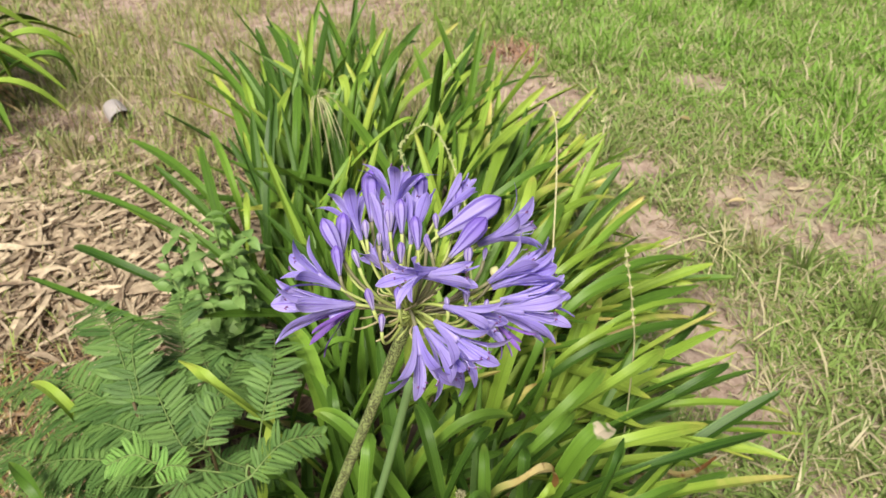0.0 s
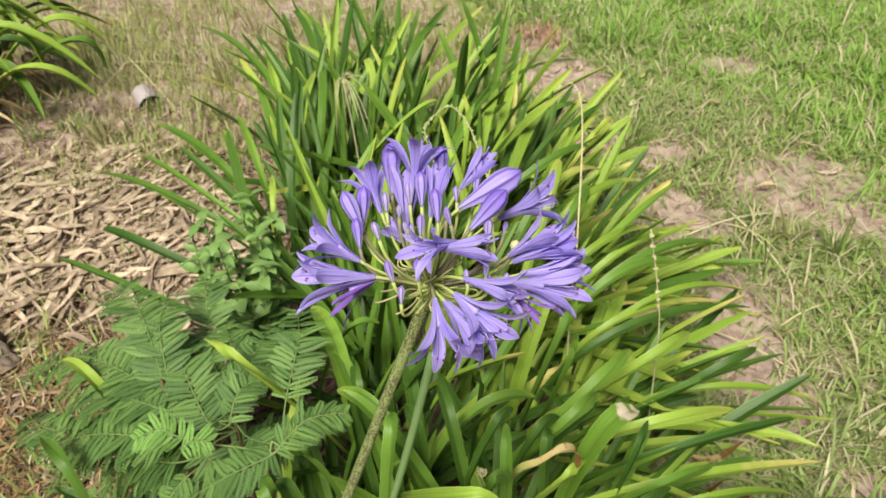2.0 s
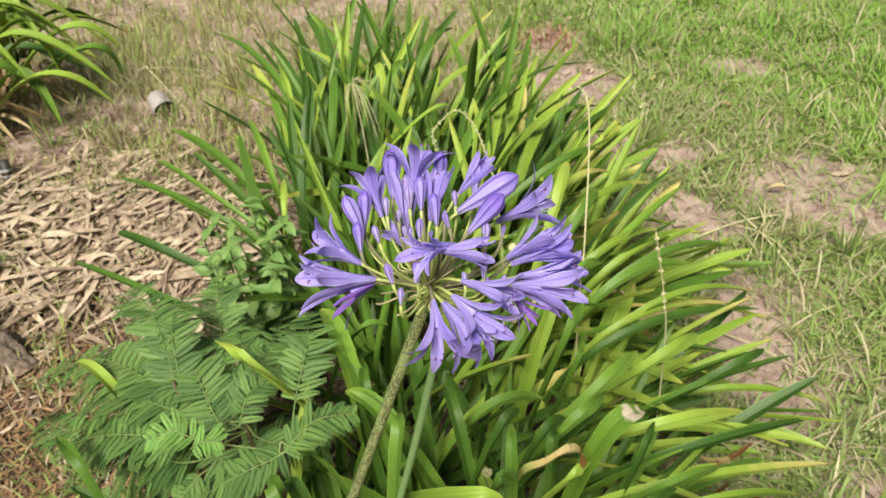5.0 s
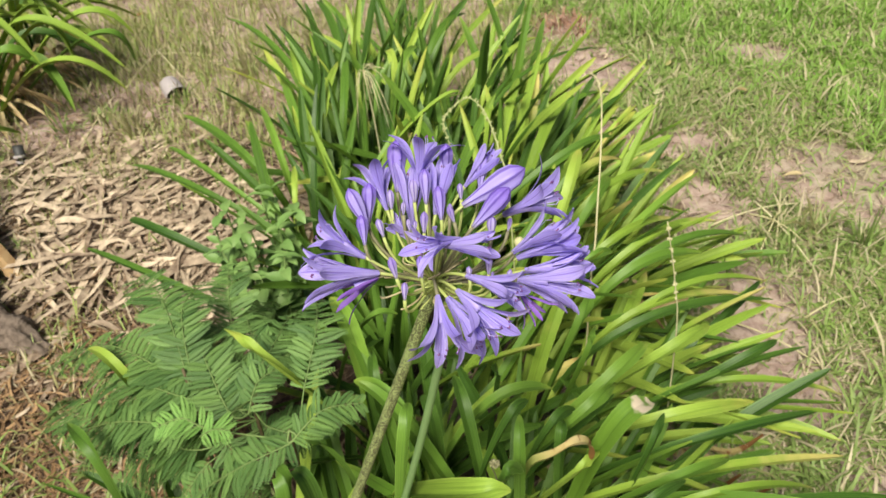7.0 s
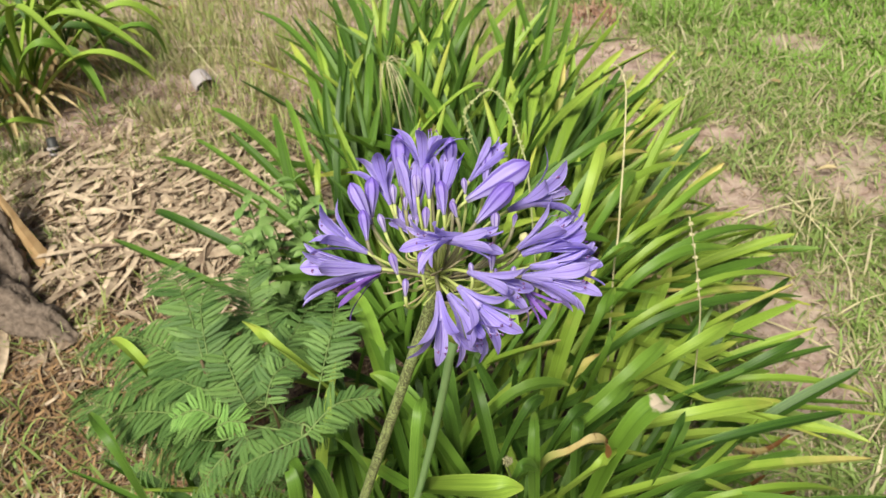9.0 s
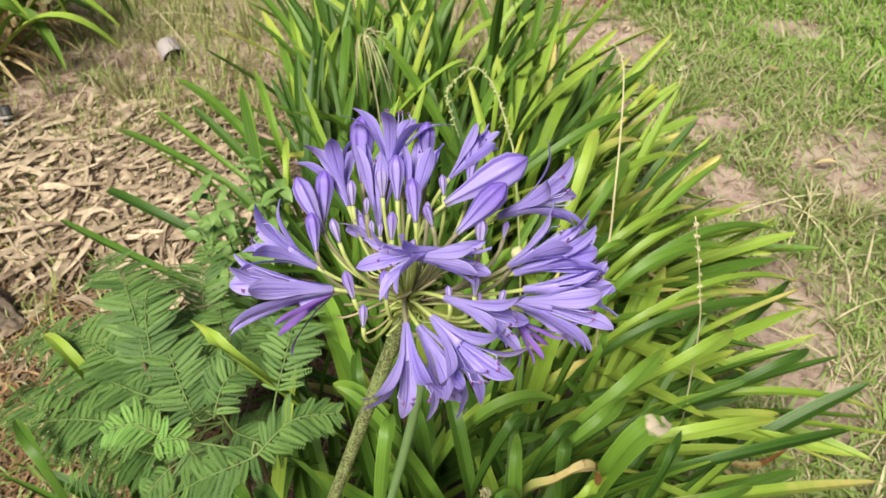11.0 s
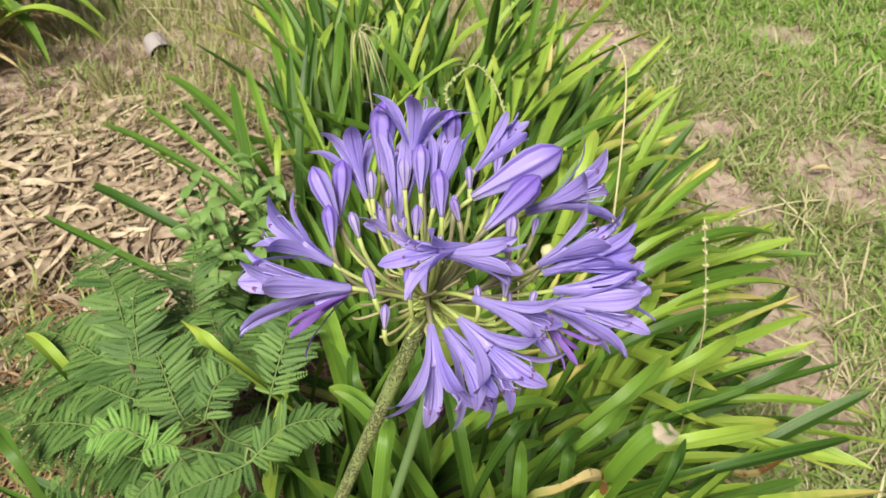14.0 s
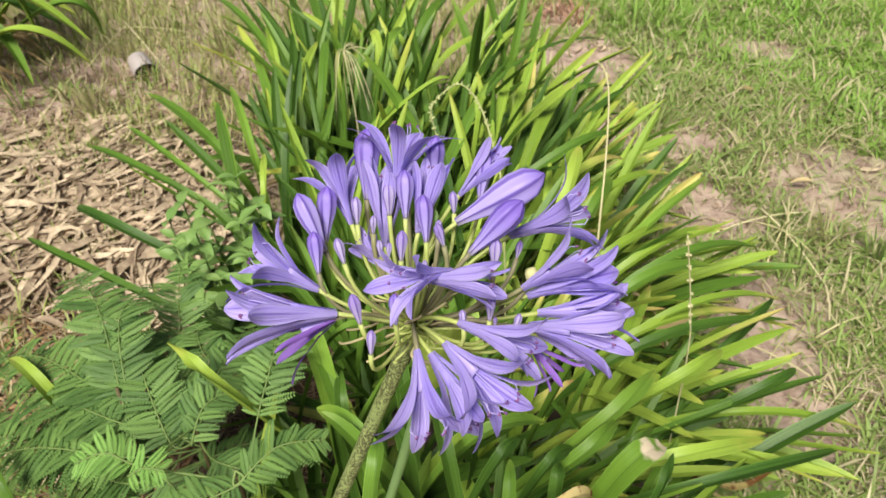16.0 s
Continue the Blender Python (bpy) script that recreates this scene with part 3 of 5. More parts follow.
for i, (x, y) in enumerate(FANS):
    plants.append(thing("agapanthus_plant", (x, y, bumps(x, y) - 0.004), PLANT_LABELS.get(i, "clump of arching green strap leaves with yellowing tips"), "plant", "agapanthus plants in the bed"))

KINDS = {0: LEAF, 1: LEAF_LIME, 2: LEAF_YELLOW, 3: LEAF_MID}


def add_leaf(plant, tip, mid, width, kind, r, at=0.6, twist=None, blunt=0.5, foot=None):
    """A leaf that springs from the plant's foot, passes over mid and ends at tip."""
    o = plant.location
    base = Vector((r.uniform(-0.03, 0.03), r.uniform(-0.03, 0.03), -0.005)) if foot is None else Vector((foot[0] - o.x, foot[1] - o.y, -0.005))
    t, m = Vector(tip) - o, Vector(mid) - o
    ctrl = (m - (1 - at) ** 2 * base - at * at * t) / (2 * at * (1 - at))
    me = leaf_mesh(base, ctrl, t, width, r.uniform(-0.5, 0.5) if twist is None else twist, blunt)
    return part("leaf", me, KINDS[kind], plant)


def nearest(x, y):
    return min(plants, key=lambda p: (p.location.x - x) ** 2 + (p.location.y - y) ** 2)


# single leaves that stand out: tip x, y, z, middle x, y, z, width in mm, kind
LEFT_LEAVES = [
    (-0.214, 0.406, 0.42, -0.165, 0.392, 0.38, 24, 0), (-0.280, 0.538, 0.38, -0.243, 0.493, 0.35, 24, 0),
    (-0.826, 0.757, 0.25, -0.625, 0.655, 0.30, 22, 0), (-0.769, 0.815, 0.27, -0.634, 0.744, 0.30, 24, 0), (-0.935, 1.067, 0.20, -0.680, 0.893, 0.29, 20, 0),
    (-0.886, 1.138, 0.20, -0.687, 0.957, 0.28, 16, 3)]
FRONT_LEAVES = [
    (-0.625, 1.046, 0.33, -0.581, 0.963, 0.30, 24, 0), (-0.231, 1.081, 0.38, -0.298, 1.030, 0.36, 18, 1), (-0.040, 0.301, 0.42, -0.109, 0.307, 0.40, 40, 1), (0.032, 1.111, 0.28, -0.062, 1.002, 0.30, 22, 0)]
for row in LEFT_LEAVES + FRONT_LEAVES:
    tip, mid, w, kind = row[:3], row[3:6], row[6] * 0.00074, row[7]
    t, m = Vector(tip), Vector(mid)
    back = m - t
    if t.z > m.z + 0.02:
        k = min(m.z / (t.z - m.z), 0.16 / max(0.01, math.hypot(back.x, back.y)))
        foot, at = m + back * k, 0.70
    else:
        flat = Vector((back.x, back.y, 0))
        # the leaf leans over sideways, so its foot lies round to one side
        lean = Matrix.Rotation(0.75 * flat.normalized().x, 3, "Z")
        foot, at = m + lean @ flat.normalized() * max(0.29, min(0.36, flat.length * 2.3)), 0.62
    add_leaf(nearest(foot.x, foot.y), tip, mid, w, kind, rng, at, None, 0.5, foot)

# leaves with a known foot: foot x, y, middle x, y, z, tip x, y, z, width in mm, kind
RIGHT_LOW = [
    (-0.035, 0.566, 0.169, 0.520, 0.24, 0.322, 0.630, 0.17, 18, 0),
    (-0.076, 0.494, 0.134, 0.449, 0.26, 0.340, 0.562, 0.17, 17, 2),
    (0.006, 0.674, 0.204, 0.628, 0.22, 0.375, 0.703, 0.12, 13, 2),
    (-0.076, 0.619, 0.102, 0.506, 0.28, 0.221, 0.589, 0.22, 19, 1),
    (-0.009, 0.640, 0.193, 0.623, 0.25, 0.263, 0.685, 0.24, 17, 0),
    (-0.001, 0.652, 0.173, 0.613, 0.24, 0.311, 0.716, 0.20, 14, 0),
    (-0.027, 0.494, 0.101, 0.406, 0.30, 0.181, 0.467, 0.27, 17, 0),
    (0.021, 0.485, 0.188, 0.461, 0.22, 0.317, 0.557, 0.10, 14, 2),
    (-0.020, 0.429, 0.073, 0.357, 0.32, 0.129, 0.413, 0.30, 14, 0)]
RIGHT_NEAR = [
    (-0.082, 0.658, 0.100, 0.585, 0.30, 0.170, 0.663, 0.28, 22, 1),
    (-0.148, 0.527, 0.025, 0.486, 0.34, 0.088, 0.579, 0.33, 21, 1),
    (-0.161, 0.502, 0.004, 0.443, 0.34, 0.052, 0.509, 0.33, 18, 1),
    (-0.078, 0.629, -0.010, 0.557, 0.33, 0.021, 0.629, 0.36, 21, 0),
    (-0.053, 0.644, 0.007, 0.559, 0.30, 0.025, 0.616, 0.31, 18, 0),
    (0.044, 0.490, 0.085, 0.444, 0.28, 0.108, 0.499, 0.30, 15, 0),
    (-0.106, 0.480, -0.001, 0.374, 0.33, 0.039, 0.416, 0.33, 15, 1),
    (-0.086, 0.567, 0.045, 0.462, 0.33, 0.086, 0.511, 0.32, 16, 0)]
RIGHT_MID = [
    (-0.064, 0.663, 0.094, 0.671, 0.28, 0.286, 0.827, 0.18, 17, 0),
    (-0.052, 0.710, 0.131, 0.741, 0.27, 0.277, 0.856, 0.19, 16, 2),
    (-0.042, 0.700, 0.087, 0.707, 0.26, 0.241, 0.836, 0.18, 16, 2),
    (0.040, 0.680, 0.192, 0.742, 0.20, 0.272, 0.869, 0.18, 17, 0),
    (-0.057, 0.756, 0.069, 0.764, 0.28, 0.181, 0.879, 0.22, 21, 0),
    (-0.079, 0.778, 0.117, 0.841, 0.26, 0.260, 0.978, 0.18, 23, 0),
    (-0.082, 0.803, 0.093, 0.860, 0.26, 0.215, 1.012, 0.18, 20, 2),
    (-0.088, 0.854, 0.043, 0.842, 0.27, 0.140, 0.989, 0.20, 17, 2)]
RIGHT_HIGH = [
    (-0.090, 0.868, 0.076, 0.894, 0.26, 0.185, 1.097, 0.22, 20, 1),
    (-0.116, 0.907, 0.020, 0.951, 0.28, 0.128, 1.096, 0.22, 17, 2),
    (-0.134, 0.964, -0.026, 0.972, 0.29, 0.050, 1.085, 0.25, 19, 2),
    (-0.123, 0.747, -0.005, 0.707, 0.32, 0.040, 0.763, 0.31, 19, 1),
    (-0.108, 0.852, -0.034, 0.870, 0.32, -0.021, 0.976, 0.34, 25, 1),
    (-0.132, 0.876, -0.001, 0.877, 0.29, 0.029, 0.990, 0.28, 23, 0),
    (-0.160, 0.992, -0.091, 1.061, 0.30, -0.056, 1.233, 0.29, 22, 2),
    (-0.173, 1.073, -0.066, 1.213, 0.27, 0.036, 1.409, 0.20, 19, 0)]
FRONT_UP = [
    (-0.047, 0.348, -0.039, 0.345, 0.37, -0.044, 0.393, 0.41, 14, 0),
    (-0.076, 0.395, -0.097, 0.403, 0.35, -0.128, 0.467, 0.37, 17, 0),
    (-0.123, 0.394, -0.162, 0.395, 0.37, -0.235, 0.437, 0.38, 22, 0),
    (-0.262, 0.489, -0.251, 0.497, 0.36, -0.308, 0.572, 0.37, 26, 1),
    (-0.203, 0.318, -0.157, 0.342, 0.38, -0.157, 0.393, 0.41, 21, 1),
    (-0.326, 0.295, -0.244, 0.259, 0.40, -0.254, 0.290, 0.43, 24, 0),
    (-0.258, 0.308, -0.231, 0.290, 0.38, -0.260, 0.310, 0.39, 19, 0),
    (-0.215, 0.443, -0.096, 0.447, 0.34, -0.020, 0.494, 0.33, 19, 1),
    (-0.150, 0.413, -0.072, 0.393, 0.36, -0.040, 0.435, 0.38, 18, 0)]
FRONT_LOW = [
    (-0.288, 0.584, -0.298, 0.421, 0.40, -0.390, 0.459, 0.42, 19, 1),
    (-0.513, 0.446, -0.505, 0.412, 0.37, -0.584, 0.451, 0.37, 18, 1),
    (-0.550, 0.331, -0.485, 0.304, 0.35, -0.553, 0.351, 0.36, 17, 0),
    (-0.238, 0.405, -0.226, 0.350, 0.36, -0.274, 0.363, 0.36, 15, 0),
    (-0.100, 0.353, -0.058, 0.319, 0.39, -0.034, 0.341, 0.39, 17, 0),
    (-0.005, 0.432, -0.005, 0.403, 0.33, -0.002, 0.436, 0.35, 16, 0),
    (-0.386, 0.590, -0.279, 0.568, 0.32, -0.232, 0.600, 0.32, 16, 1),
    (-0.152, 0.421, -0.141, 0.414, 0.33, -0.166, 0.457, 0.34, 17, 0),
    (-0.101, 0.447, -0.026, 0.418, 0.34, 0.008, 0.468, 0.33, 17, 0),
    (-0.220, 0.496, -0.219, 0.457, 0.33, -0.241, 0.516, 0.34, 16, 0),
    (-0.132, 0.530, -0.091, 0.500, 0.30, -0.091, 0.536, 0.31, 21, 0)]
BACK_LEFT = [
    (-0.529, 1.088, -0.488, 1.177, 0.30, -0.534, 1.344, 0.31, 20, 1),
    (-0.554, 1.086, -0.517, 1.133, 0.30, -0.541, 1.324, 0.31, 20, 1),
    (-0.555, 0.912, -0.492, 0.887, 0.27, -0.525, 0.979, 0.28, 16, 1),
    (-0.597, 0.939, -0.603, 1.007, 0.27, -0.701, 1.158, 0.26, 16, 1),
    (-0.579, 1.046, -0.576, 1.032, 0.28, -0.673, 1.183, 0.28, 16, 1),
    (-0.592, 1.082, -0.692, 1.085, 0.24, -0.951, 1.317, 0.17, 22, 0),
    (-0.588, 1.266, -0.718, 1.422, 0.27, -1.011, 1.737, 0.22, 23, 0),
    (-0.554, 1.164, -0.606, 1.252, 0.30, -0.670, 1.384, 0.31, 18, 1),
    (-0.539, 1.338, -0.599, 1.476, 0.30, -0.709, 1.655, 0.30, 21, 0)]
BACK_MID = [
    (-0.474, 1.254, -0.404, 1.302, 0.30, -0.394, 1.413, 0.30, 20, 1),
    (-0.427, 1.280, -0.425, 1.330, 0.29, -0.457, 1.391, 0.30, 21, 1),
    (-0.472, 0.988, -0.348, 1.061, 0.31, -0.273, 1.285, 0.26, 14, 1),
    (-0.233, 1.084, -0.186, 1.057, 0.31, -0.191, 1.117, 0.33, 23, 1),
    (-0.210, 1.087, -0.157, 1.096, 0.31, -0.151, 1.244, 0.32, 19, 1),
    (-0.274, 1.116, -0.166, 1.285, 0.29, -0.010, 1.621, 0.20, 12, 0),
    (-0.284, 1.293, -0.205, 1.367, 0.29, -0.134, 1.568, 0.25, 19, 1),
    (-0.366, 1.307, -0.289, 1.305, 0.30, -0.197, 1.517, 0.25, 17, 1),
    (-0.408, 1.372, -0.362, 1.435, 0.30, -0.320, 1.606, 0.29, 19, 0)]


def placed_leaf(plant, row, r):
    kind = 3 if row[9] == 1 and r.random() < 0.6 else row[9]
    return add_leaf(plant, row[5:8], row[2:5], row[8] * 0.00088, kind, r, 0.6, r.uniform(-0.35, 0.35), r.uniform(0.5, 1.3), row[:2])


for row in RIGHT_LOW + RIGHT_NEAR + RIGHT_MID + RIGHT_HIGH + FRONT_UP + FRONT_LOW + BACK_LEFT + BACK_MID:
    placed_leaf(nearest(row[0], row[1]), row, rng)


def fill_fan(plant, count, r, toward, spread, low, high, length=0.45, shares=(0.66, 0.29, 0.05)):
    """Leaves that rise nearly straight from the foot, low to high degrees steep, round the bearing toward."""
    o = plant.location
    for i in range(int(count * (0.60 if o.y < 0.56 else 0.95))):
        a, e = toward + r.gauss(0, spread * 1.15), radians(r.uniform(low, high))
        l = length * (0.50 + 0.58 * r.random() ** 0.7)
        lift, sag = r.uniform(0.10, 0.34), 0.95 * r.random() ** 1.3
        d = Vector((math.cos(a), math.sin(a), 0))
        up = Vector((0, 0, 1))
        base = Vector((r.uniform(-0.045, 0.045), r.uniform(-0.045, 0.045), -0.005))
        ctrl = base + (d * math.cos(e + lift) + up * math.sin(e + lift)) * (l * 0.5)
        tip = base + (d * math.cos(e - sag * 0.5) + up * math.sin(e - sag * 0.5)) * l
        tip.z = max(tip.z, 0.03)
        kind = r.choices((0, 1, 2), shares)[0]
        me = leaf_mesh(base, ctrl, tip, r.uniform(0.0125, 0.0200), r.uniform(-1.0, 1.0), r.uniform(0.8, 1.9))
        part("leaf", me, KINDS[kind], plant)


fan_rng = random.Random(5)
# bearing, spread, steepness of each plant's leaves, and how many
# filler leaves of each plant: facing, spread, lowest angle, count
FILL = [(0.5, 0.9, 28, 32), (1.2, 1.4, 40, 26), (0.5, 0.5, 22, 36), (0.9, 1.3, 42, 28), (1.9, 0.9, 52, 28), (0.5, 0.5, 26, 36), (1.0, 1.2, 42, 30),
        (1.8, 0.7, 56, 30), (0.6, 0.6, 30, 36), (1.5, 1.0, 48, 30), (1.8, 0.7, 56, 28), (1.6, 0.8, 52, 26), (0.5, 1.2, 48, 15), (0.4, 1.2, 34, 26),
        (2.0, 1.4, 45, 24), (0.5, 0.9, 34, 28), (1.6, 1.5, 50, 28), (1.9, 0.7, 56, 28), (0.7, 0.9, 38, 28), (1.6, 1.4, 50, 28), (1.8, 0.7, 56, 26),
        (1.1, 0.9, 42, 30), (1.8, 0.7, 54, 24), (0.9, 1.6, 45, 34), (1.6, 1.6, 45, 30), (0.6, 1.3, 40, 30), (0.45, 0.7, 30, 26)]
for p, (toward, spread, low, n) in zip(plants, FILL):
    # sunny side: yellow-green leaves, their share raised to put sunlight into the colour
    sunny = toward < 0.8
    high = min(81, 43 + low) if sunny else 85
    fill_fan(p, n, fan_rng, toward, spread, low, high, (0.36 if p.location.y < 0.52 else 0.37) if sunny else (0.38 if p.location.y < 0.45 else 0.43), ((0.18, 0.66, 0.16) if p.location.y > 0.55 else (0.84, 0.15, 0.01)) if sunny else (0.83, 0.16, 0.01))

# second clump beyond the bare soil
PATH_LEAVES = [
    (-1.666, 1.485, -1.485, 1.538, 0.20, -1.396, 1.492, 0.06, 42, 1),
    (-1.685, 1.484, -1.392, 1.533, 0.20, -1.284, 1.585, 0.08, 42, 1),
    (-1.760, 1.558, -1.489, 1.628, 0.26, -1.467, 1.654, 0.12, 42, 1),
    (-1.709, 1.627, -1.368, 1.696, 0.20, -1.346, 1.751, 0.08, 42, 1),
    (-1.734, 1.496, -1.520, 1.503, 0.24, -1.489, 1.600, 0.08, 42, 1),
    (-1.764, 1.434, -1.617, 1.491, 0.26, -1.682, 1.518, 0.10, 42, 1),
    (-1.678, 1.325, -1.502, 1.276, 0.14, -1.504, 1.395, 0.05, 26, 1),
    (-1.652, 1.248, -1.509, 1.256, 0.16, -1.569, 1.303, 0.03, 29, 1),
    (-1.760, 1.558, -1.567, 1.676, 0.28, -1.500, 1.733, 0.20, 42, 1),
    (-1.729, 1.626, -1.444, 1.742, 0.24, -1.357, 1.801, 0.14, 42, 1)]
path_plants = []
for x, y, n in ((-1.72, 1.55, 9), (-1.90, 1.60, 12), (-1.76, 1.80, 13)):
    p = thing("agapanthus_plant", (x, y, bumps(x, y) - 0.004), "clump of arching strap leaves beyond the bare soil", "plant", "agapanthus plants by the path")
    path_plants.append(p)
    o = p.location
    for i in range(n):
        a, d = fan_rng.gauss(0.45, 0.95), fan_rng.uniform(0.12, 0.44)
        top = fan_rng.uniform(0.15, 0.36)
        tip = (o.x + d * math.cos(a), o.y + d * math.sin(a), max(0.03, top * (1.10 - d * 1.7)))
        mid = (o.x + 0.5 * d * math.cos(a), o.y + 0.5 * d * math.sin(a), top)
        add_leaf(p, tip, mid, fan_rng.uniform(0.024, 0.037), fan_rng.choices((0, 1, 2), (0.22, 0.73, 0.05))[0], fan_rng, 0.55, None, fan_rng.uniform(0.6, 1.4))
    for i in range(26):
        a, d = fan_rng.gauss(-0.7, 0.8), fan_rng.uniform(0.08, 0.26)
        b = Vector((fan_rng.uniform(-0.05, 0.05), fan_rng.uniform(-0.05, 0.05), 0.0))
        t = b + Vector((d * math.cos(a), d * math.sin(a), 0.015))
        part("leaf", leaf_mesh(b, (b + t) / 2 + Vector((0, 0, fan_rng.uniform(0.05, 0.22))), t, fan_rng.uniform(0.010, 0.020), fan_rng.uniform(-2, 2), 0.3, 10), DRY_LEAF, p, "withered straw-brown leaf")
for row in PATH_LEAVES:
    placed_leaf(min(path_plants, key=lambda p: math.hypot(p.location.x - row[0], p.location.y - row[1])), row, fan_rng)

# ---- flower head ----
HUB = Vector((-0.0699, 0.2475, 0.7242))
head = thing("agapanthus_flower", (-0.333, 0.245, bumps(-0.333, 0.245) - 0.004), "tall violet agapanthus flower head on a speckled stem", "flower")
O = Vector(head.location)


def petal_mesh(length, open_, width, outer):
    """One petal, from the foot of the flower, where six of them form the tube, to its tip, which leans out. The flower points along z."""
    rows, cols = 15, 7
    verts, uvs, faces = [], [], []
    for i in range(rows):
        s = i / (rows - 1)
        s = s ** 0.9
        flare = max(0.0, (s - 0.30) / 0.70)
        r = 0.026 + 0.070 * min(s, 0.5) / 0.5 + 0.05 * flare + open_ * 0.40 * flare ** 1.7 + 0.006 * outer
        curl = max(0.0, (flare - 0.62) / 0.38) ** 2
        r += (0.01 + 0.06 * open_) * curl
        z = s - 0.13 * open_ * flare ** 2.2 - 0.07 * open_ * curl
        tube_w = 2 * math.pi * r / 6 * 1.12
        if s < 0.36:
            w = min(tube_w, width)
        else:
            k = (s - 0.36) / 0.64
            w0 = 2 * math.pi * 0.076 / 6 * 1.12
            w = w0 + (width - w0) * math.sin(min(1.0, k / 0.55) * math.pi / 2)
            if k > 0.55:
                w = width * max(0.06, 1 - ((k - 0.55) / 0.45) ** 2.2) ** 0.64
        bow = r * (1.0 + 2.2 * flare) + 0.02
        for j in range(cols):
            k = j / (cols - 1) - 0.5
            a = k * w / bow
            rib = 0.006 * math.cos(k * 6.28) * flare
            verts.append(Vector((length * (r - bow + bow * math.cos(a) + rib + 0.008 * flare * math.sin(9 * s + 4 * k)), length * bow * math.sin(a), length * z)))
            uvs.append((s, k + 0.5))
    top = rows * cols
    for v in list(verts):
        verts.append(v + Vector((0.007, 0, -0.002)) * length)
    uvs += uvs
    for i in range(rows - 1):
        for j in range(cols - 1):
            a = i * cols + j
            faces.append((a, a + cols, a + cols + 1, a + 1))
            faces.append((top + a, top + a + 1, top + a + cols + 1, top + a + cols))
    return mesh_of("petal", verts, faces, uvs)


def revolve(profile, sides, name, ridge=0.0):
    verts, uvs, faces = [], [], []
    n = len(profile)
    for i, (z, r) in enumerate(profile):
        for k in range(sides):
            w = 2 * math.pi * k / sides
            q = r * (1 + ridge * math.cos(6 * w))
            verts.append(Vector((q * math.cos(w), q * math.sin(w), z)))
            uvs.append((i / (n - 1), k / sides))
    for i in range(n - 1):
        for k in range(sides):
            q = (k + 1) % sides
            faces.append((i * sides + k, i * sides + q, (i + 1) * sides + q, (i + 1) * sides + k))
    faces.append(tuple(range(sides))[::-1])
    faces.append(tuple(range((n - 1) * sides, n * sides)))
    return mesh_of(name, verts, faces, uvs)


MESHES = {}


def floret_meshes(open_):
    """Tube, two petals and stamens of a flower of unit length, shared by all of that openness."""
    key = round(open_, 2)
    if key not in MESHES:
        tube_me = revolve([(0.0, 0.020), (0.06, 0.026), (0.2, 0.044), (0.33, 0.060), (0.40, 0.066)], 12, "flower_tube", 0.06)
        inner, outer = petal_mesh(1.0, open_, 0.215, 0), petal_mesh(1.0, open_ * 1.10, 0.172, 1)
        q = 0.05 + 0.10 * open_
        st = joined([tube([Vector((0.03, 0, 0.3)), Vector((0.03 + q * 0.6, 0, 0.55)), Vector((0.05 + q, 0, 0.74)), Vector((0.03 + q * 0.8, 0, 0.80))], [0.008, 0.007, 0.006, 0.005], 5)], "stamen")
        anth = tube([Vector((0.02 + 0.8 * q, -0.016, 0.795)), Vector((0.03 + 0.8 * q, 0, 0.815)), Vector((0.04 + 0.8 * q, 0.016, 0.795))], [0.008, 0.014, 0.008], 6, "anther")
        for me, m in ((tube_me, PETAL), (inner, PETAL), (outer, PETAL)):
            me.materials.append(m)
            me.shade_smooth()
        MESHES[key] = (tube_me, inner, outer, st, anth)
    return MESHES[key]


def aim(base, tip, spin):
    d = tip - base
    return Matrix.Translation(base) @ d.to_track_quat("Z", "Y").to_matrix().to_4x4() @ Matrix.Rotation(spin, 4, "Z")


def flower(base, tip, open_, r):
    length = (tip - base).length * (1.09 + 0.12 * open_)
    tb, inner, outer, st, anth = floret_meshes(open_)
    ob = part("flower", tb, None, head)
    ob.matrix_basis = aim(base, tip, r.uniform(0, 2)) @ Matrix.Scale(length, 4)
    for k in range(6):
        p = part("petal", inner if k % 2 else outer, None, ob)
        wob = Matrix.Rotation(r.uniform(-0.20, 0.18), 4, "Y") @ Matrix.Rotation(r.uniform(-0.22, 0.22), 4, "Z") @ Matrix.Rotation(r.uniform(-0.09, 0.09), 4, "X")
        p.matrix_basis = Matrix.Rotation(k * math.pi / 3, 4, "Z") @ wob @ Matrix.Diagonal((1, r.uniform(0.82, 1.12), r.uniform(0.87, 1.07), 1))
    for k in range(5):
        for name, me, m in (("stamen", st, FILAMENT), ("anther", anth, ANTHER)):
            part(name, me, m, ob).matrix_basis = Matrix.Rotation(2 * math.pi * k / 5 + 0.4, 4, "Z")
    return ob


def stalk(base, tip, r, dusk=False):
    """A flower stalk from the top of the stem to a flower's foot."""
    h = HUB - O
    start = h + (base - h).normalized() * 0.004
    back = (base - tip).normalized()
    reach = (base - start).length
    c = base + back * reach * 0.45 + Vector((0, 0, -0.04 * reach))
    pts = [bez(start, c, base + (tip - base) * 0.03, i / 8) for i in range(9)]
    rad = 0.00092 if not dusk else 0.0010
    return part("flower_stalk", tube(pts, [rad * (1.15 - 0.25 * math.sin(math.pi * i / 8)) for i in range(9)], 7), PEDICEL_DUSK if dusk else PEDICEL, head)


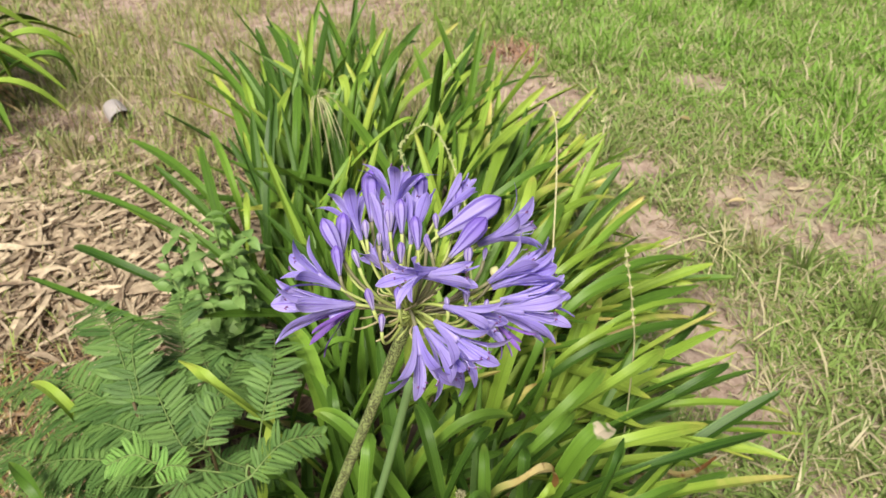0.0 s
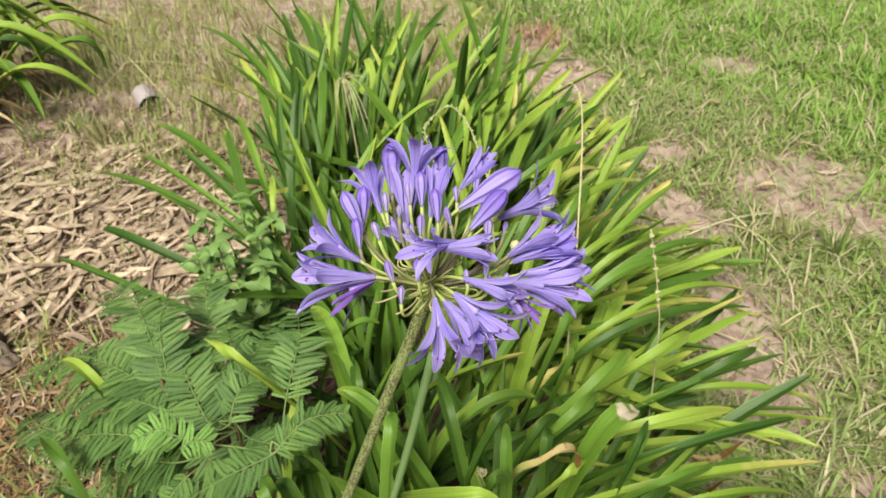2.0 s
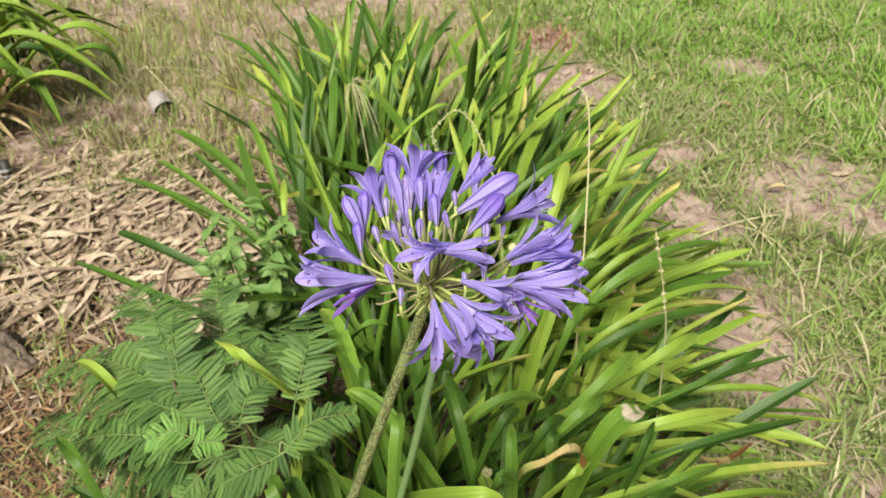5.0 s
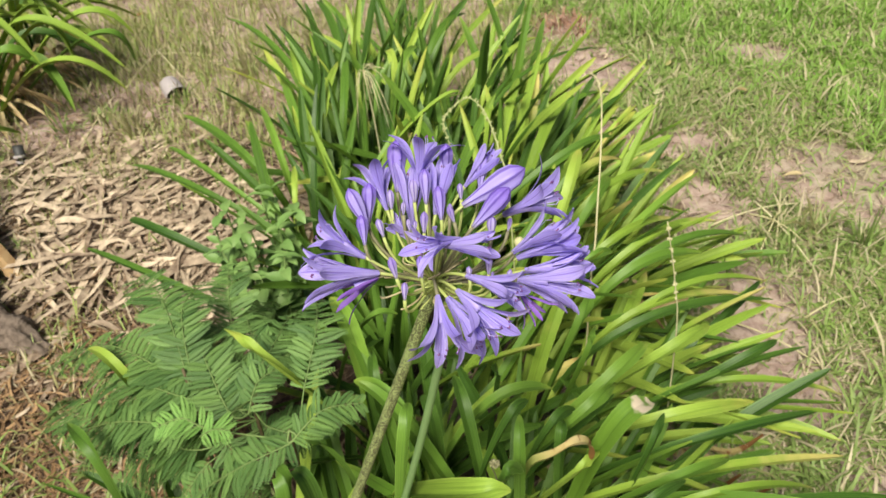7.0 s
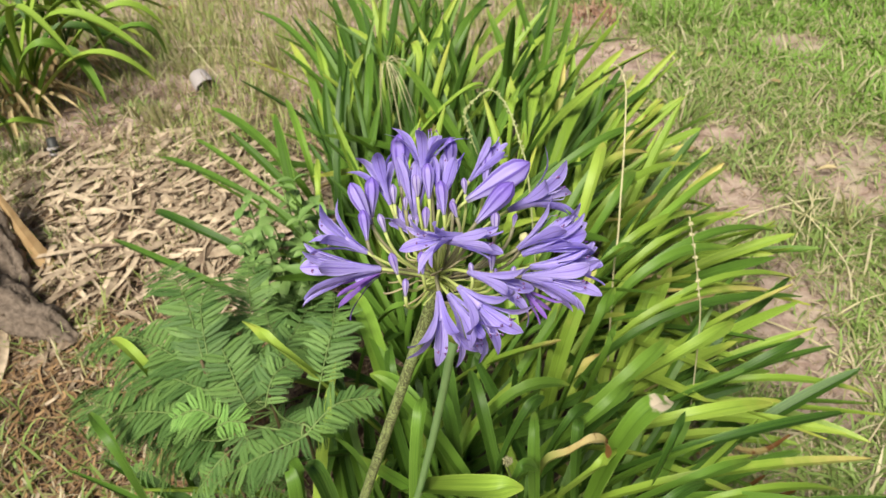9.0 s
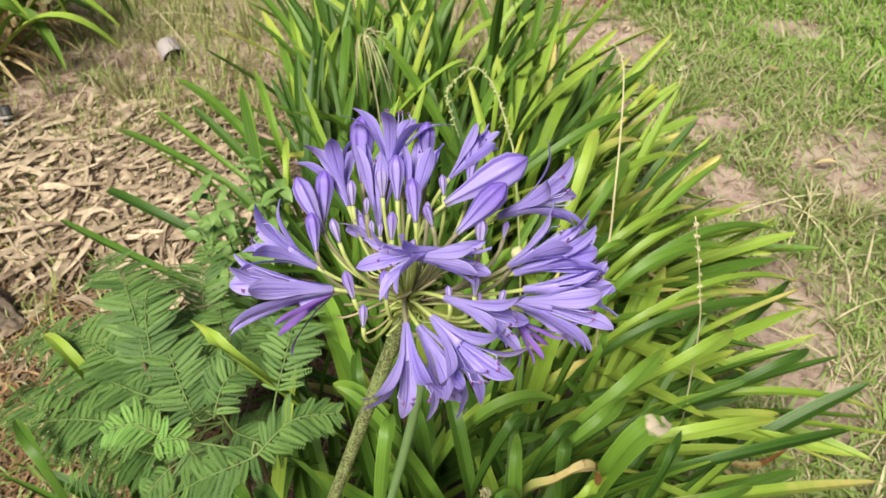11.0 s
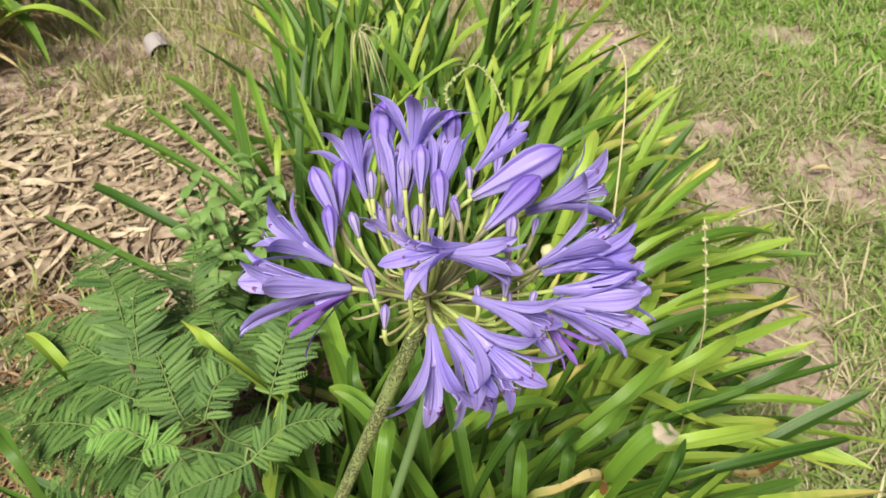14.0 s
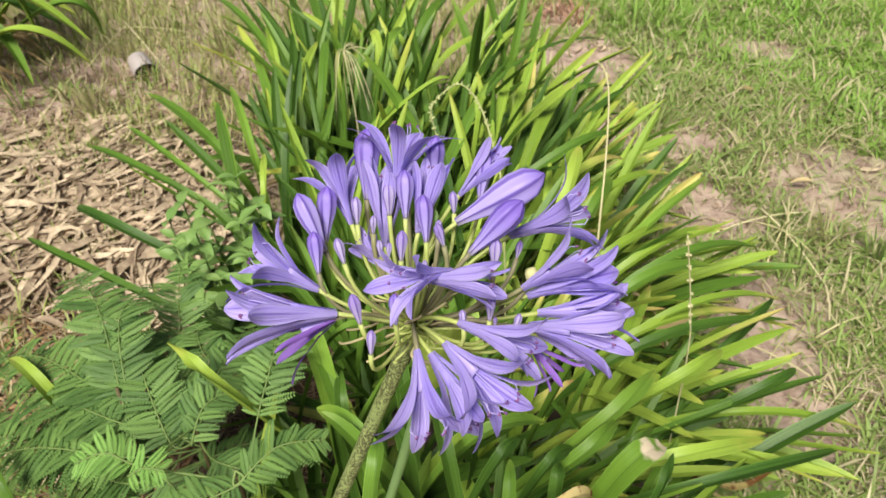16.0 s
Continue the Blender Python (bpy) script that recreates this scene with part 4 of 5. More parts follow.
# foot and mouth of each flower from the top of the stem, in mm, and how far it opens
UPPER_FLOWERS = [(-36, -10, 26, -61, -11, 45, 0.72), (-26, -19, 23, -62, -32, 35, 0.42), (-29, 19, 38, -39, 32, 61, 0.8), (-11, 26, 49, -8, 42, 76, 0.9), (0, 19, 37, 6, 36, 62, 0.15), (-13, 13, 33, -14, 30, 61, 0.1), (-12, 6, 25, -23, 11, 39, 0.6), (14, 39, 43, 31, 52, 59, 0.22), (37, 33, 28, 68, 41, 43, 0.85)]
LOWER_FLOWERS = [(45, 14, 16, 70, 22, 33, 0.45), (47, 16, 10, 84, 21, 25, 0.42), (52, 12, 4, 88, 14, 13, 0.36), (49, 4, 4, 87, 1, 9, 0.48), (53, 6, -3, 77, -1, -5, 0.35), (8, -10, 39, 39, -11, 44, 0.25), (24, -19, 26, 56, -28, 23, 0.5), (20, -26, 21, 49, -46, 13, 0.72), (15, -30, 19, 39, -51, 7, 0.62), (10, -31, 21, 21, -59, 6, 0.9)]
FACING_FLOWER = (19, -6, 41, 2, -26, 51, 0.80)
BIG_BUDS = [(-24, 28, 45, -25, 41, 68), (-36, 3, 36, -46, 11, 55), (-38, 10, 35, -38, 20, 53), (-36, -7, 32, -38, 0, 46), (-4, 16, 46, -5, 24, 62), (7, 5, 44, 5, 13, 59), (3, 38, 46, 3, 47, 64), (16, 22, 42, 46, 34, 58), (24, 8, 38, 41, 19, 55), (23, 39, 41, 24, 49, 58), (1, -26, 28, 0, -21, 38), (2, 35, 44, 2, 41, 55), (-7, 33, 45, -8, 40, 58)]
SMALL_BUDS = [(-24, 13, 43, -25, 18, 52), (-24, -7, 39, -27, -3, 47), (-11, 17, 46, -12, 23, 58), (-15, 6, 45, -15, 9, 52), (-1, -5, 42, -1, 0, 52), (11, 9, 44, 11, 12, 50), (14, 27, 42, 13, 31, 51), (14, 6, 42, 11, 9, 50), (-13, -27, 27, -16, -23, 37), (-8, -34, 18, -8, -30, 26), (26, -19, 23, 25, -16, 29)]
MORE_BUDS = [(35, -12, 21, 35, -7, 30), (37, -12, 18, 37, -10, 22), (44, -7, 11, 46, -3, 18), (34, 7, 31, 34, 13, 43), (41, 24, 23, 42, 28, 29), (-9, -5, 43, -10, -2, 48), (-6, -5, 43, -6, -2, 48), (8, -8, 39, 9, -6, 44)]
WILTED_FLOWERS = [(-27, -19, 20, -54, -36, 17), (50, -6, 5, 67, -16, -7)]


def from_hub(v):
    return HUB - O + Vector(v) / 1000


fl_rng = random.Random(3)
for row in UPPER_FLOWERS + LOWER_FLOWERS + [FACING_FLOWER]:
    b, t = from_hub(row[:3]), from_hub(row[3:6])
    flower(b, t, row[6], fl_rng)
    stalk(b, t, fl_rng, fl_rng.random() < 0.22)

big_bud = revolve([(0.0, 0.045), (0.12, 0.062), (0.3, 0.100), (0.5, 0.152), (0.68, 0.176), (0.84, 0.158), (0.94, 0.085), (1.0, 0.012)], 30, "bud", 0.085)
small_bud = revolve([(0.0, 0.055), (0.12, 0.075), (0.35, 0.125), (0.55, 0.175), (0.72, 0.190), (0.86, 0.150), (0.95, 0.08), (1.0, 0.02)], 30, "bud", 0.07)
big_bud.materials.append(BUD)
small_bud.materials.append(BUD_PALE)
for rows, me in ((BIG_BUDS, big_bud), (SMALL_BUDS + MORE_BUDS, small_bud)):
    for row in rows:
        b, t = from_hub(row[:3]), from_hub(row[3:6])
        ob = part("bud", me, None, head)
        ob.matrix_basis = aim(b, t, fl_rng.uniform(0, 1)) @ Matrix.Scale((t - b).length * (1.14 if me is big_bud else fl_rng.uniform(1.0, 1.2)), 4)
        stalk(b, t, fl_rng, fl_rng.random() < 0.25)

wilt_petals = [petal_mesh(1.0, 0.25, 0.12, 0), petal_mesh(1.0, 0.4, 0.10, 1)]
for me in wilt_petals:
    me.materials.append(WILTED)
for row in WILTED_FLOWERS:
    b, t = from_hub(row[:3]), from_hub(row[3:6])
    ob = part("flower", floret_meshes(0.2)[0], None, head, "shrivelled purple flower")
    ob.matrix_basis = aim(b, t, 0.3) @ Matrix.Scale((t - b).length * 1.1, 4)
    for k in range(6):
        p = part("petal", wilt_petals[k % 2], None, ob)
        p.matrix_basis = Matrix.Rotation(k * math.pi / 3, 4, "Z") @ Matrix.Rotation(fl_rng.uniform(-0.1, 0.35), 4, "Y") @ Matrix.Diagonal((1, fl_rng.uniform(0.6, 1.1), fl_rng.uniform(0.75, 1.1), 1))
    stalk(b, t, fl_rng, True)

pod = revolve([(0.0, 0.10), (0.15, 0.22), (0.4, 0.40), (0.65, 0.42), (0.85, 0.26), (1.0, 0.06)], 18, "seed_pod", 0.06)
for row in ((47, 17, 17, 49, 20, 23),):
    b, t = from_hub(row[:3]), from_hub(row[3:6])
    part("seed_pod", pod, POD, head, "small swollen cream seed pod").matrix_basis = aim(b, t, 0.2) @ Matrix.Scale((t - b).length, 4)
    stalk(b, t, fl_rng, True)

# many thin stalks and withered threads at the top of the stem
for i in range(46):
    a, e = fl_rng.uniform(0, 6.28), fl_rng.uniform(-0.20, 0.95)
    d = Vector((math.cos(a) * math.cos(e), math.sin(a) * math.cos(e), math.sin(e)))
    p0 = HUB - O + d * 0.004
    n = 15
    curl = [p0 + d * ((0.010 + 0.0004 * i) * k / (n - 1)) + Vector((0.004 * math.sin(0.55 * k + i), 0.004 * math.cos(0.45 * k + i), 0.003 * math.sin(0.4 * k))) * (k / n) for k in range(n)]
    part("bract_thread", tube(curl, [0.0006] * n, 5), PEDICEL if i % 2 else BRACT, head, "thin curling thread")


def scape(plant, foot, top, bow, r0, r1, material, label=""):
    pts = [bez(Vector(foot), (Vector(foot) + Vector(top)) / 2 + Vector(bow), Vector(top), i / 22) for i in range(23)]
    return part("stem", tube(pts, [r0 + (r1 - r0) * i / 22 for i in range(23)], 14), material, plant, label)


scape(head, (0, 0, 0), HUB - O + Vector((0.001, 0, 0.001)), (0.010, 0.0, 0.03), 0.0046, 0.0037, SCAPE, "green stem speckled with brown")
knob = revolve([(-0.006, 0.0045), (-0.002, 0.0062), (0.002, 0.0066), (0.005, 0.0045), (0.006, 0.001)], 14, "stem_top")
ob = part("stem_top", knob, PEDICEL, head)
ob.location = HUB - O

# the second stem, with its flower bud still sheathed
bud_plant = thing("agapanthus_bud_stem", (-0.26, 0.345, bumps(-0.26, 0.345) - 0.004), "smooth green agapanthus stem with a sheathed flower bud", "flower")
q = Vector(bud_plant.location)
top = Vector((-0.088, 0.312, 0.600)) - q
scape(bud_plant, (0, 0, 0), top, (0.02, 0, 0.02), 0.0041, 0.0034, SCAPE_GREEN)
sheath = revolve([(0.0, 0.006), (0.006, 0.0085), (0.016, 0.0125), (0.030, 0.0135), (0.045, 0.009), (0.056, 0.004), (0.062, 0.0008)], 16, "sheath", 0.04)
ob = part("sheath", sheath, LEAF_LIME, bud_plant, "yellow-green pointed bud sheath")
ob.matrix_basis = aim(top, top + Vector((0.02, 0.006, 0.05)), 0)



# ---- feathery sapling ----
def pinna_mesh(pairs=13, droop=0.1, sweep=0.06):
    """A feather of small paired leaflets along a thin rib, one long, lying along x."""
    verts, faces = [], []
    for i in range(pairs):
        s = (i + 0.6) / pairs
        size = 0.165 * (0.35 + 0.80 * math.sin(math.pi * (0.20 + 0.72 * s)))
        for sg in (-1, 1):
            o = len(verts)
            d, w = Vector((0.42, sg * 0.91, -0.10)), Vector((0.91, -sg * 0.42, 0)) * 0.27
            p = Vector((s * 0.97, sweep * s * s, -droop * s * s))
            m = p + d * size * 0.5
            verts += [p, m - w * size + Vector((0, 0, 0.012)), p + d * size, m + w * size + Vector((0, 0, 0.012)), m - Vector((0, 0, 0.008))]
            faces += [(o, o + 1, o + 4), (o + 1, o + 2, o + 4), (o + 2, o + 3, o + 4), (o + 3, o, o + 4)]
    o = len(verts)
    for s, r in ((0, 0.014), (0.5, 0.011), (1, 0.004)):
        for w in range(3):
            verts.append(Vector((s, sweep * s * s + r * math.cos(2.1 * w), -0.008 - droop * s * s + r * math.sin(2.1 * w))))
    for i in range(2):
        for k in range(3):
            q = (k + 1) % 3
            faces.append((o + 3 * i + k, o + 3 * i + q, o + 3 * i + 3 + q, o + 3 * i + 3 + k))
    return mesh_of("pinna", verts, faces)


PINNAE = [pinna_mesh(13, 0.34, 0.14), pinna_mesh(14, 0.16, -0.10), pinna_mesh(12, 0.08, 0.06)]
PINNAE[0].materials.append(LEAFLET)
PINNAE[1].materials.append(LEAFLET)
PINNAE[2].materials.append(LEAFLET_NEW)
sap_rng = random.Random(8)


def curve_through(pts, k):
    """A smooth line through the points, k steps to each stretch."""
    out = []
    for i in range(len(pts) - 1):
        p0, p1, p2, p3 = pts[max(0, i - 1)], pts[i], pts[i + 1], pts[min(len(pts) - 1, i + 2)]
        for j in range(k):
            u = j / k
            out.append(0.5 * ((2 * p1) + (p2 - p0) * u + (2 * p0 - 5 * p1 + 4 * p2 - p3) * u * u + (3 * p1 - p0 - 3 * p2 + p3) * u ** 3))
    return out + [pts[-1]]


def frond(plant, joint, start, end, new_growth=False):
    """A leaf on the stem at joint, with paired feathers along its rib from start to end."""
    length = (end - start).length
    across = Vector((-(end - start).y, (end - start).x, 0)) * sap_rng.uniform(-0.14, 0.14)
    mid = (start + end) / 2 + across + Vector((0, 0, length * sap_rng.uniform(0.10, 0.20)))
    line = curve_through([joint, start, mid, end], 12)
    k = len(line)
    rib = part("frond", tube(line, [0.0013 - 0.0009 * i / k for i in range(k)], 5), SAPLING_STEM, plant)
    rib_line = line[12:]
    pairs = max(7, int(length / (0.0088 if length > 0.1 else 0.0072)))
    for i in range(pairs):
        s = 0.04 + 0.95 * (i + 0.5) / pairs
        f = s * (len(rib_line) - 1)
        a = min(int(f), len(rib_line) - 2)
        p = rib_line[a].lerp(rib_line[a + 1], f - a)
        t = (rib_line[a + 1] - rib_line[a]).normalized()
        side = t.cross(Vector((0, 0, 1))).normalized()
        up = side.cross(t)
        size = (0.022 + min(length, 0.20) * 0.100) * math.sin(math.pi * (0.22 + 0.70 * s)) ** 0.8 * sap_rng.uniform(0.92, 1.08)
        for sg in (-1, 1):
            x = (side * sg * 0.86 + t * (0.30 + 0.35 * s) + t * sap_rng.uniform(-0.10, 0.10) + up * sap_rng.uniform(-0.25, 0.22)).normalized()
            z = (up - x * up.dot(x)).normalized()
            y = z.cross(x)
            ob = part("pinna", PINNAE[2] if new_growth else PINNAE[sap_rng.randrange(2)], None, rib)
            ob.matrix_basis = Matrix.Translation(p) @ Matrix((x, y, z)).transposed().to_4x4() @ Matrix.Rotation(sap_rng.uniform(-0.20, 0.20), 4, "X") @ Matrix.Scale(size, 4)
    return rib


sapling = thing("feathery_sapling", (-0.40, 0.37, bumps(-0.40, 0.37) - 0.004), "young sapling with feathery fern-like green leaves", "sapling")
so = Vector(sapling.location)
SAP_STEMS = [((-0.03, -0.02), (-0.432, 0.419, 0.392)), ((0.08, -0.01), (-0.268, 0.340, 0.415)), ((0.02, 0.03), (-0.345, 0.400, 0.375))]
stem_lines = []
for (fx, fy), top in SAP_STEMS:
    foot, tp = Vector((fx, fy, 0)), Vector(top) - so
    c = (foot + tp) / 2 + Vector((0.008, 0.006, 0.04))
    stem_lines.append([bez(foot, c, tp, i / 16) for i in range(17)])
    part("stem", tube(stem_lines[-1], [0.0034 - 0.0001 * i for i in range(17)], 7), SAPLING_BARK, sapling, "thin brownish stem")
# each frond's first and last pair of feathers: x, y, z and x, y, z
FRONDS_BACK = [(-0.428, 0.415, 0.38, -0.580, 0.563, 0.38), (-0.426, 0.420, 0.38, -0.470, 0.562, 0.39), (-0.433, 0.414, 0.37, -0.683, 0.472, 0.30), (-0.421, 0.395, 0.37, -0.609, 0.448, 0.31), (-0.396, 0.367, 0.36, -0.592, 0.374, 0.30), (-0.424, 0.394, 0.34, -0.601, 0.371, 0.24), (-0.398, 0.358, 0.33, -0.551, 0.344, 0.23), (-0.381, 0.346, 0.33, -0.438, 0.303, 0.26)]
FRONDS_FRONT = [(-0.346, 0.327, 0.42, -0.397, 0.314, 0.43), (-0.352, 0.319, 0.42, -0.321, 0.322, 0.43), (-0.261, 0.332, 0.41, -0.362, 0.289, 0.36), (-0.264, 0.330, 0.41, -0.201, 0.379, 0.42), (-0.285, 0.408, 0.38, -0.308, 0.536, 0.40), (-0.318, 0.452, 0.37, -0.405, 0.528, 0.37), (-0.429, 0.509, 0.34, -0.477, 0.628, 0.36), (-0.367, 0.403, 0.36, -0.344, 0.527, 0.38)]
FRONDS_FILL = [(-0.345, 0.407, 0.37, -0.312, 0.471, 0.38), (-0.342, 0.384, 0.37, -0.323, 0.434, 0.39), (-0.367, 0.387, 0.36, -0.481, 0.513, 0.36), (-0.366, 0.364, 0.35, -0.334, 0.336, 0.30), (-0.391, 0.408, 0.36, -0.520, 0.518, 0.35), (-0.322, 0.379, 0.36, -0.260, 0.380, 0.34), (-0.377, 0.452, 0.35, -0.443, 0.518, 0.36), (-0.418, 0.404, 0.36, -0.590, 0.516, 0.32)]
FRONDS_LOW = [(-0.415, 0.374, 0.28, -0.556, 0.345, 0.16), (-0.387, 0.378, 0.28, -0.334, 0.360, 0.20), (-0.408, 0.391, 0.28, -0.745, 0.498, 0.18), (-0.408, 0.408, 0.28, -0.681, 0.672, 0.22), (-0.401, 0.426, 0.28, -0.454, 0.670, 0.25), (-0.373, 0.413, 0.28, -0.279, 0.467, 0.25), (-0.384, 0.387, 0.28, -0.420, 0.330, 0.20), (-0.442, 0.417, 0.26, -0.659, 0.485, 0.20)]
for rows, young in ((FRONDS_BACK, 9), (FRONDS_FRONT, 2), (FRONDS_FILL, 0), (FRONDS_LOW, 0)):
    for i, row in enumerate(rows):
        a, b = Vector(row[:3]) - so, Vector(row[3:]) - so
        joint = min((p for line in stem_lines for p in line if p.z < a.z + 0.01), key=lambda p: (p - a).length + 0.3 * abs(a.z - 0.03 - p.z) - 0.2 * (a - p).normalized().dot((b - a).normalized()) * (a - p).length)
        frond(sapling, joint, a, b, rows is FRONDS_FRONT and i < young)


# ---- broad-leaved weed ----
def oval_leaf(length, width):
    verts, faces, uvs = [], [], []
    n = 7
    for i in range(n):
        s = i / (n - 1)
        w = width * math.sin(math.pi * min(1, 0.06 + 0.94 * s)) ** 0.8 * (1.15 - 0.45 * s) if i < n - 1 else width * 0.03
        z = 0.06 * length * math.sin(math.pi * s) - 0.16 * length * s * s
        for k in (-0.5, -0.25, 0, 0.25, 0.5):
            verts.append(Vector((s * length, k * w, z + abs(k) * w * 0.30)))
            uvs.append((s, k + 0.5))
    for i in range(n - 1):
        for k in range(4):
            a = 5 * i + k
            faces.append((a, a + 5, a + 6, a + 1))
    o = len(verts)
    verts += [v - Vector((0, 0, 0.0004)) for v in verts]
    uvs += uvs
    faces += [tuple(o + q for q in reversed(f)) for f in list(faces)]
    return mesh_of("weed_leaf", verts, faces, uvs)


WEED_LEAVES = [oval_leaf(0.040, 0.026), oval_leaf(0.030, 0.017)]
for me in WEED_LEAVES:
    me.materials.append(WEED)
weed_rng = random.Random(14)
weed = thing("broad_leaved_weed", (-0.49, 0.73, bumps(-0.49, 0.73) - 0.004), "pale green weed with small oval leaves among the straps", "plant")
wo = Vector(weed.location)
WEED_TOPS = [(-0.481, 0.806, 0.36), (-0.498, 0.733, 0.36), (-0.547, 0.726, 0.34), (-0.500, 0.727, 0.31), (-0.417, 0.742, 0.37), (-0.552, 0.716, 0.28), (-0.472, 0.686, 0.28), (-0.425, 0.697, 0.32), (-0.531, 0.744, 0.36), (-0.494, 0.790, 0.36), (-0.435, 0.713, 0.36), (-0.523, 0.688, 0.33), (-0.416, 0.675, 0.34), (-0.482, 0.683, 0.37)]
for top in WEED_TOPS:
    tp = Vector(top) - wo
    foot = Vector((tp.x * 0.4, tp.y * 0.4, 0))
    c = (foot + tp) / 2 + Vector((weed_rng.uniform(-0.02, 0.02), weed_rng.uniform(-0.02, 0.02), 0.03))
    part("stem", tube([bez(foot, c, tp, i / 7) for i in range(8)], [0.0018 - 0.0001 * i for i in range(8)], 6), SAPLING_STEM, weed)
    a = weed_rng.uniform(0, 6)
    for k in range(9):
        s = 0.25 + 0.75 * k / 8
        for sg in (0, math.pi):
            q = part("leaf", WEED_LEAVES[1 if s > 0.8 else weed_rng.randrange(2)], None, weed)
            q.matrix_basis = Matrix.Translation(bez(foot, c, tp, s)) @ Matrix.Rotation(a + sg + weed_rng.uniform(-0.3, 0.3), 4, "Z") @ Matrix.Rotation(weed_rng.uniform(-0.6, 0.25), 4, "Y") @ Matrix.Rotation(weed_rng.uniform(-0.4, 0.4), 4, "X") @ Matrix.Scale(weed_rng.uniform(0.75, 1.20), 4)
        a += 1.57

# ---- dry stalks ----
def seed_stalk(name, foot, bends, radius, seeds, label, seed_size=0.0035, share=0.5, skin=None):
    """A dry stalk along bends (from its foot), with small seeds on its upper share."""
    t = thing(name, foot, label, "dry stalk")
    o = Vector(foot)
    pts = [Vector((0, 0, 0))] + [Vector(b) - o for b in bends]
    smooth = curve_through(pts, 6)
    n = len(smooth)
    part("stalk", tube(smooth, [radius * (1 - 0.45 * i / n) for i in range(n)], 6), skin or DRY_STALK, t)
    r = random.Random(n + seeds)
    husks = []
    for k in range(seeds):
        i = int((1 - share * r.random()) * (n - 1))
        p = smooth[i]
        d = Vector((r.uniform(-1, 1), r.uniform(-1, 1), r.uniform(-0.4, 0.8))).normalized()
        husks.append(tube([p, p + d * seed_size * 0.6, p + d * seed_size * 1.3], [radius * 0.7, seed_size * 0.33, 0.0002], 5))
    if husks:
        tagged(part("seed_head", joined(husks, "seed_head"), skin or DRY_STALK, t, "dry seed head"), kind="stuff")
    return t


seed_stalk("dry_seed_stalk", (0.012, 0.725, bumps(0.012, 0.725)), [(0.013, 0.742, 0.27), (0.016, 0.758, 0.33), (0.016, 0.783, 0.38), (0.016, 0.819, 0.42), (0.014, 0.869, 0.46), (0.010, 0.919, 0.475), (0.001, 0.946, 0.485), (-0.010, 0.965, 0.480)], 0.0016, 24, "tall pale dry seed stalk hooked at the top", 0.003, 0.20)
seed_stalk("dry_seed_stalk", (0.135, 0.64, bumps(0.135, 0.64)), [(0.124, 0.620, 0.30), (0.112, 0.61, 0.40), (0.093, 0.600, 0.50)], 0.0011, 60, "thin pale seed spike above the leaves", 0.0027, 0.42)
seed_stalk("dry_seed_stalk", (-0.090, 0.70, bumps(-0.090, 0.70)), [(-0.092, 0.715, 0.28), (-0.101, 0.736, 0.44), (-0.116, 0.777, 0.46), (-0.127, 0.801, 0.475), (-0.146, 0.841, 0.485), (-0.173, 0.878, 0.485), (-0.192, 0.867, 0.480), (-0.207, 0.852, 0.465), (-0.204, 0.843, 0.445), (-0.192, 0.839, 0.400)], 0.0014, 70, "arching pale green seed stalk", 0.0040, 0.72, SEED_GREEN)
seed_stalk("dry_seed_stalk", (-0.05, 0.40, bumps(-0.05, 0.40)), [(-0.055, 0.37, 0.20), (-0.060, 0.34, 0.37), (-0.063, 0.327, 0.42), (-0.055, 0.322, 0.425)], 0.0008, 26, "small withered seed head among the leaves", 0.0042, 0.13, PEDICEL_DUSK)
broom = thing("dry_grass_head", (-0.40, 1.08, bumps(-0.40, 1.08)), "drooping straw-coloured dry grass head", "dry stalk")
bo = Vector(broom.location)
bt = Vector((-0.399, 1.074, 0.42)) - bo
part("stalk", tube([bez(Vector((0, 0, 0)), Vector((0.01, 0, 0.3)), bt, i / 8) for i in range(9)], [0.0014] * 9, 6), DRY_STALK, broom)
br = random.Random(4)
for k in range(18):
    a = br.uniform(0, 6.28)
    q = br.uniform(0.3, 1.0)
    e = bt + Vector((0.050 * q * math.cos(a) + 0.01, 0.05 * q * math.sin(a), -br.uniform(0.02, 0.13) if k > 4 else br.uniform(-0.03, 0.03)))
    c = bt + Vector((0.5 * (e.x - bt.x), 0.5 * (e.y - bt.y), 0.02))
    part("strand", tube([bez(bt, c, e, i / 7) for i in range(8)], [0.0003, 0.0003, 0.0004, 0.0006, 0.0008, 0.0008, 0.0005, 0.0002], 5), DRY_STALK, broom)

# ---- odd leaves: a torn one and a withered, curled one ----
front = plants[0]
fo = Vector(front.location)
torn = [bez(Vector((-0.021, 0.437, 0.0)) - fo, Vector((0.032, 0.377, 0.469)) - fo, Vector((0.086, 0.455, 0.375)) - fo, i / 13) for i in range(14)]
part("leaf", strap(torn, [Vector((0.6, -0.8, 0.1))] * 14, [0.016 + 0.011 * min(1, i / 9) for i in range(12)] + [0.023, 0.011], 0.002, 0.10), LEAF_TORN, front, "broad leaf torn off at its pale tip")
dry_pts = [Vector(v) - fo for v in ((-0.060, 0.400, 0.12), (-0.050, 0.385, 0.26), (-0.033, 0.366, 0.365), (-0.008, 0.366, 0.392), (0.010, 0.374, 0.402), (0.024, 0.386, 0.390), (0.030, 0.394, 0.366), (0.027, 0.397, 0.342))]
dry_pts = curve_through(dry_pts, 5)
dn = len(dry_pts)
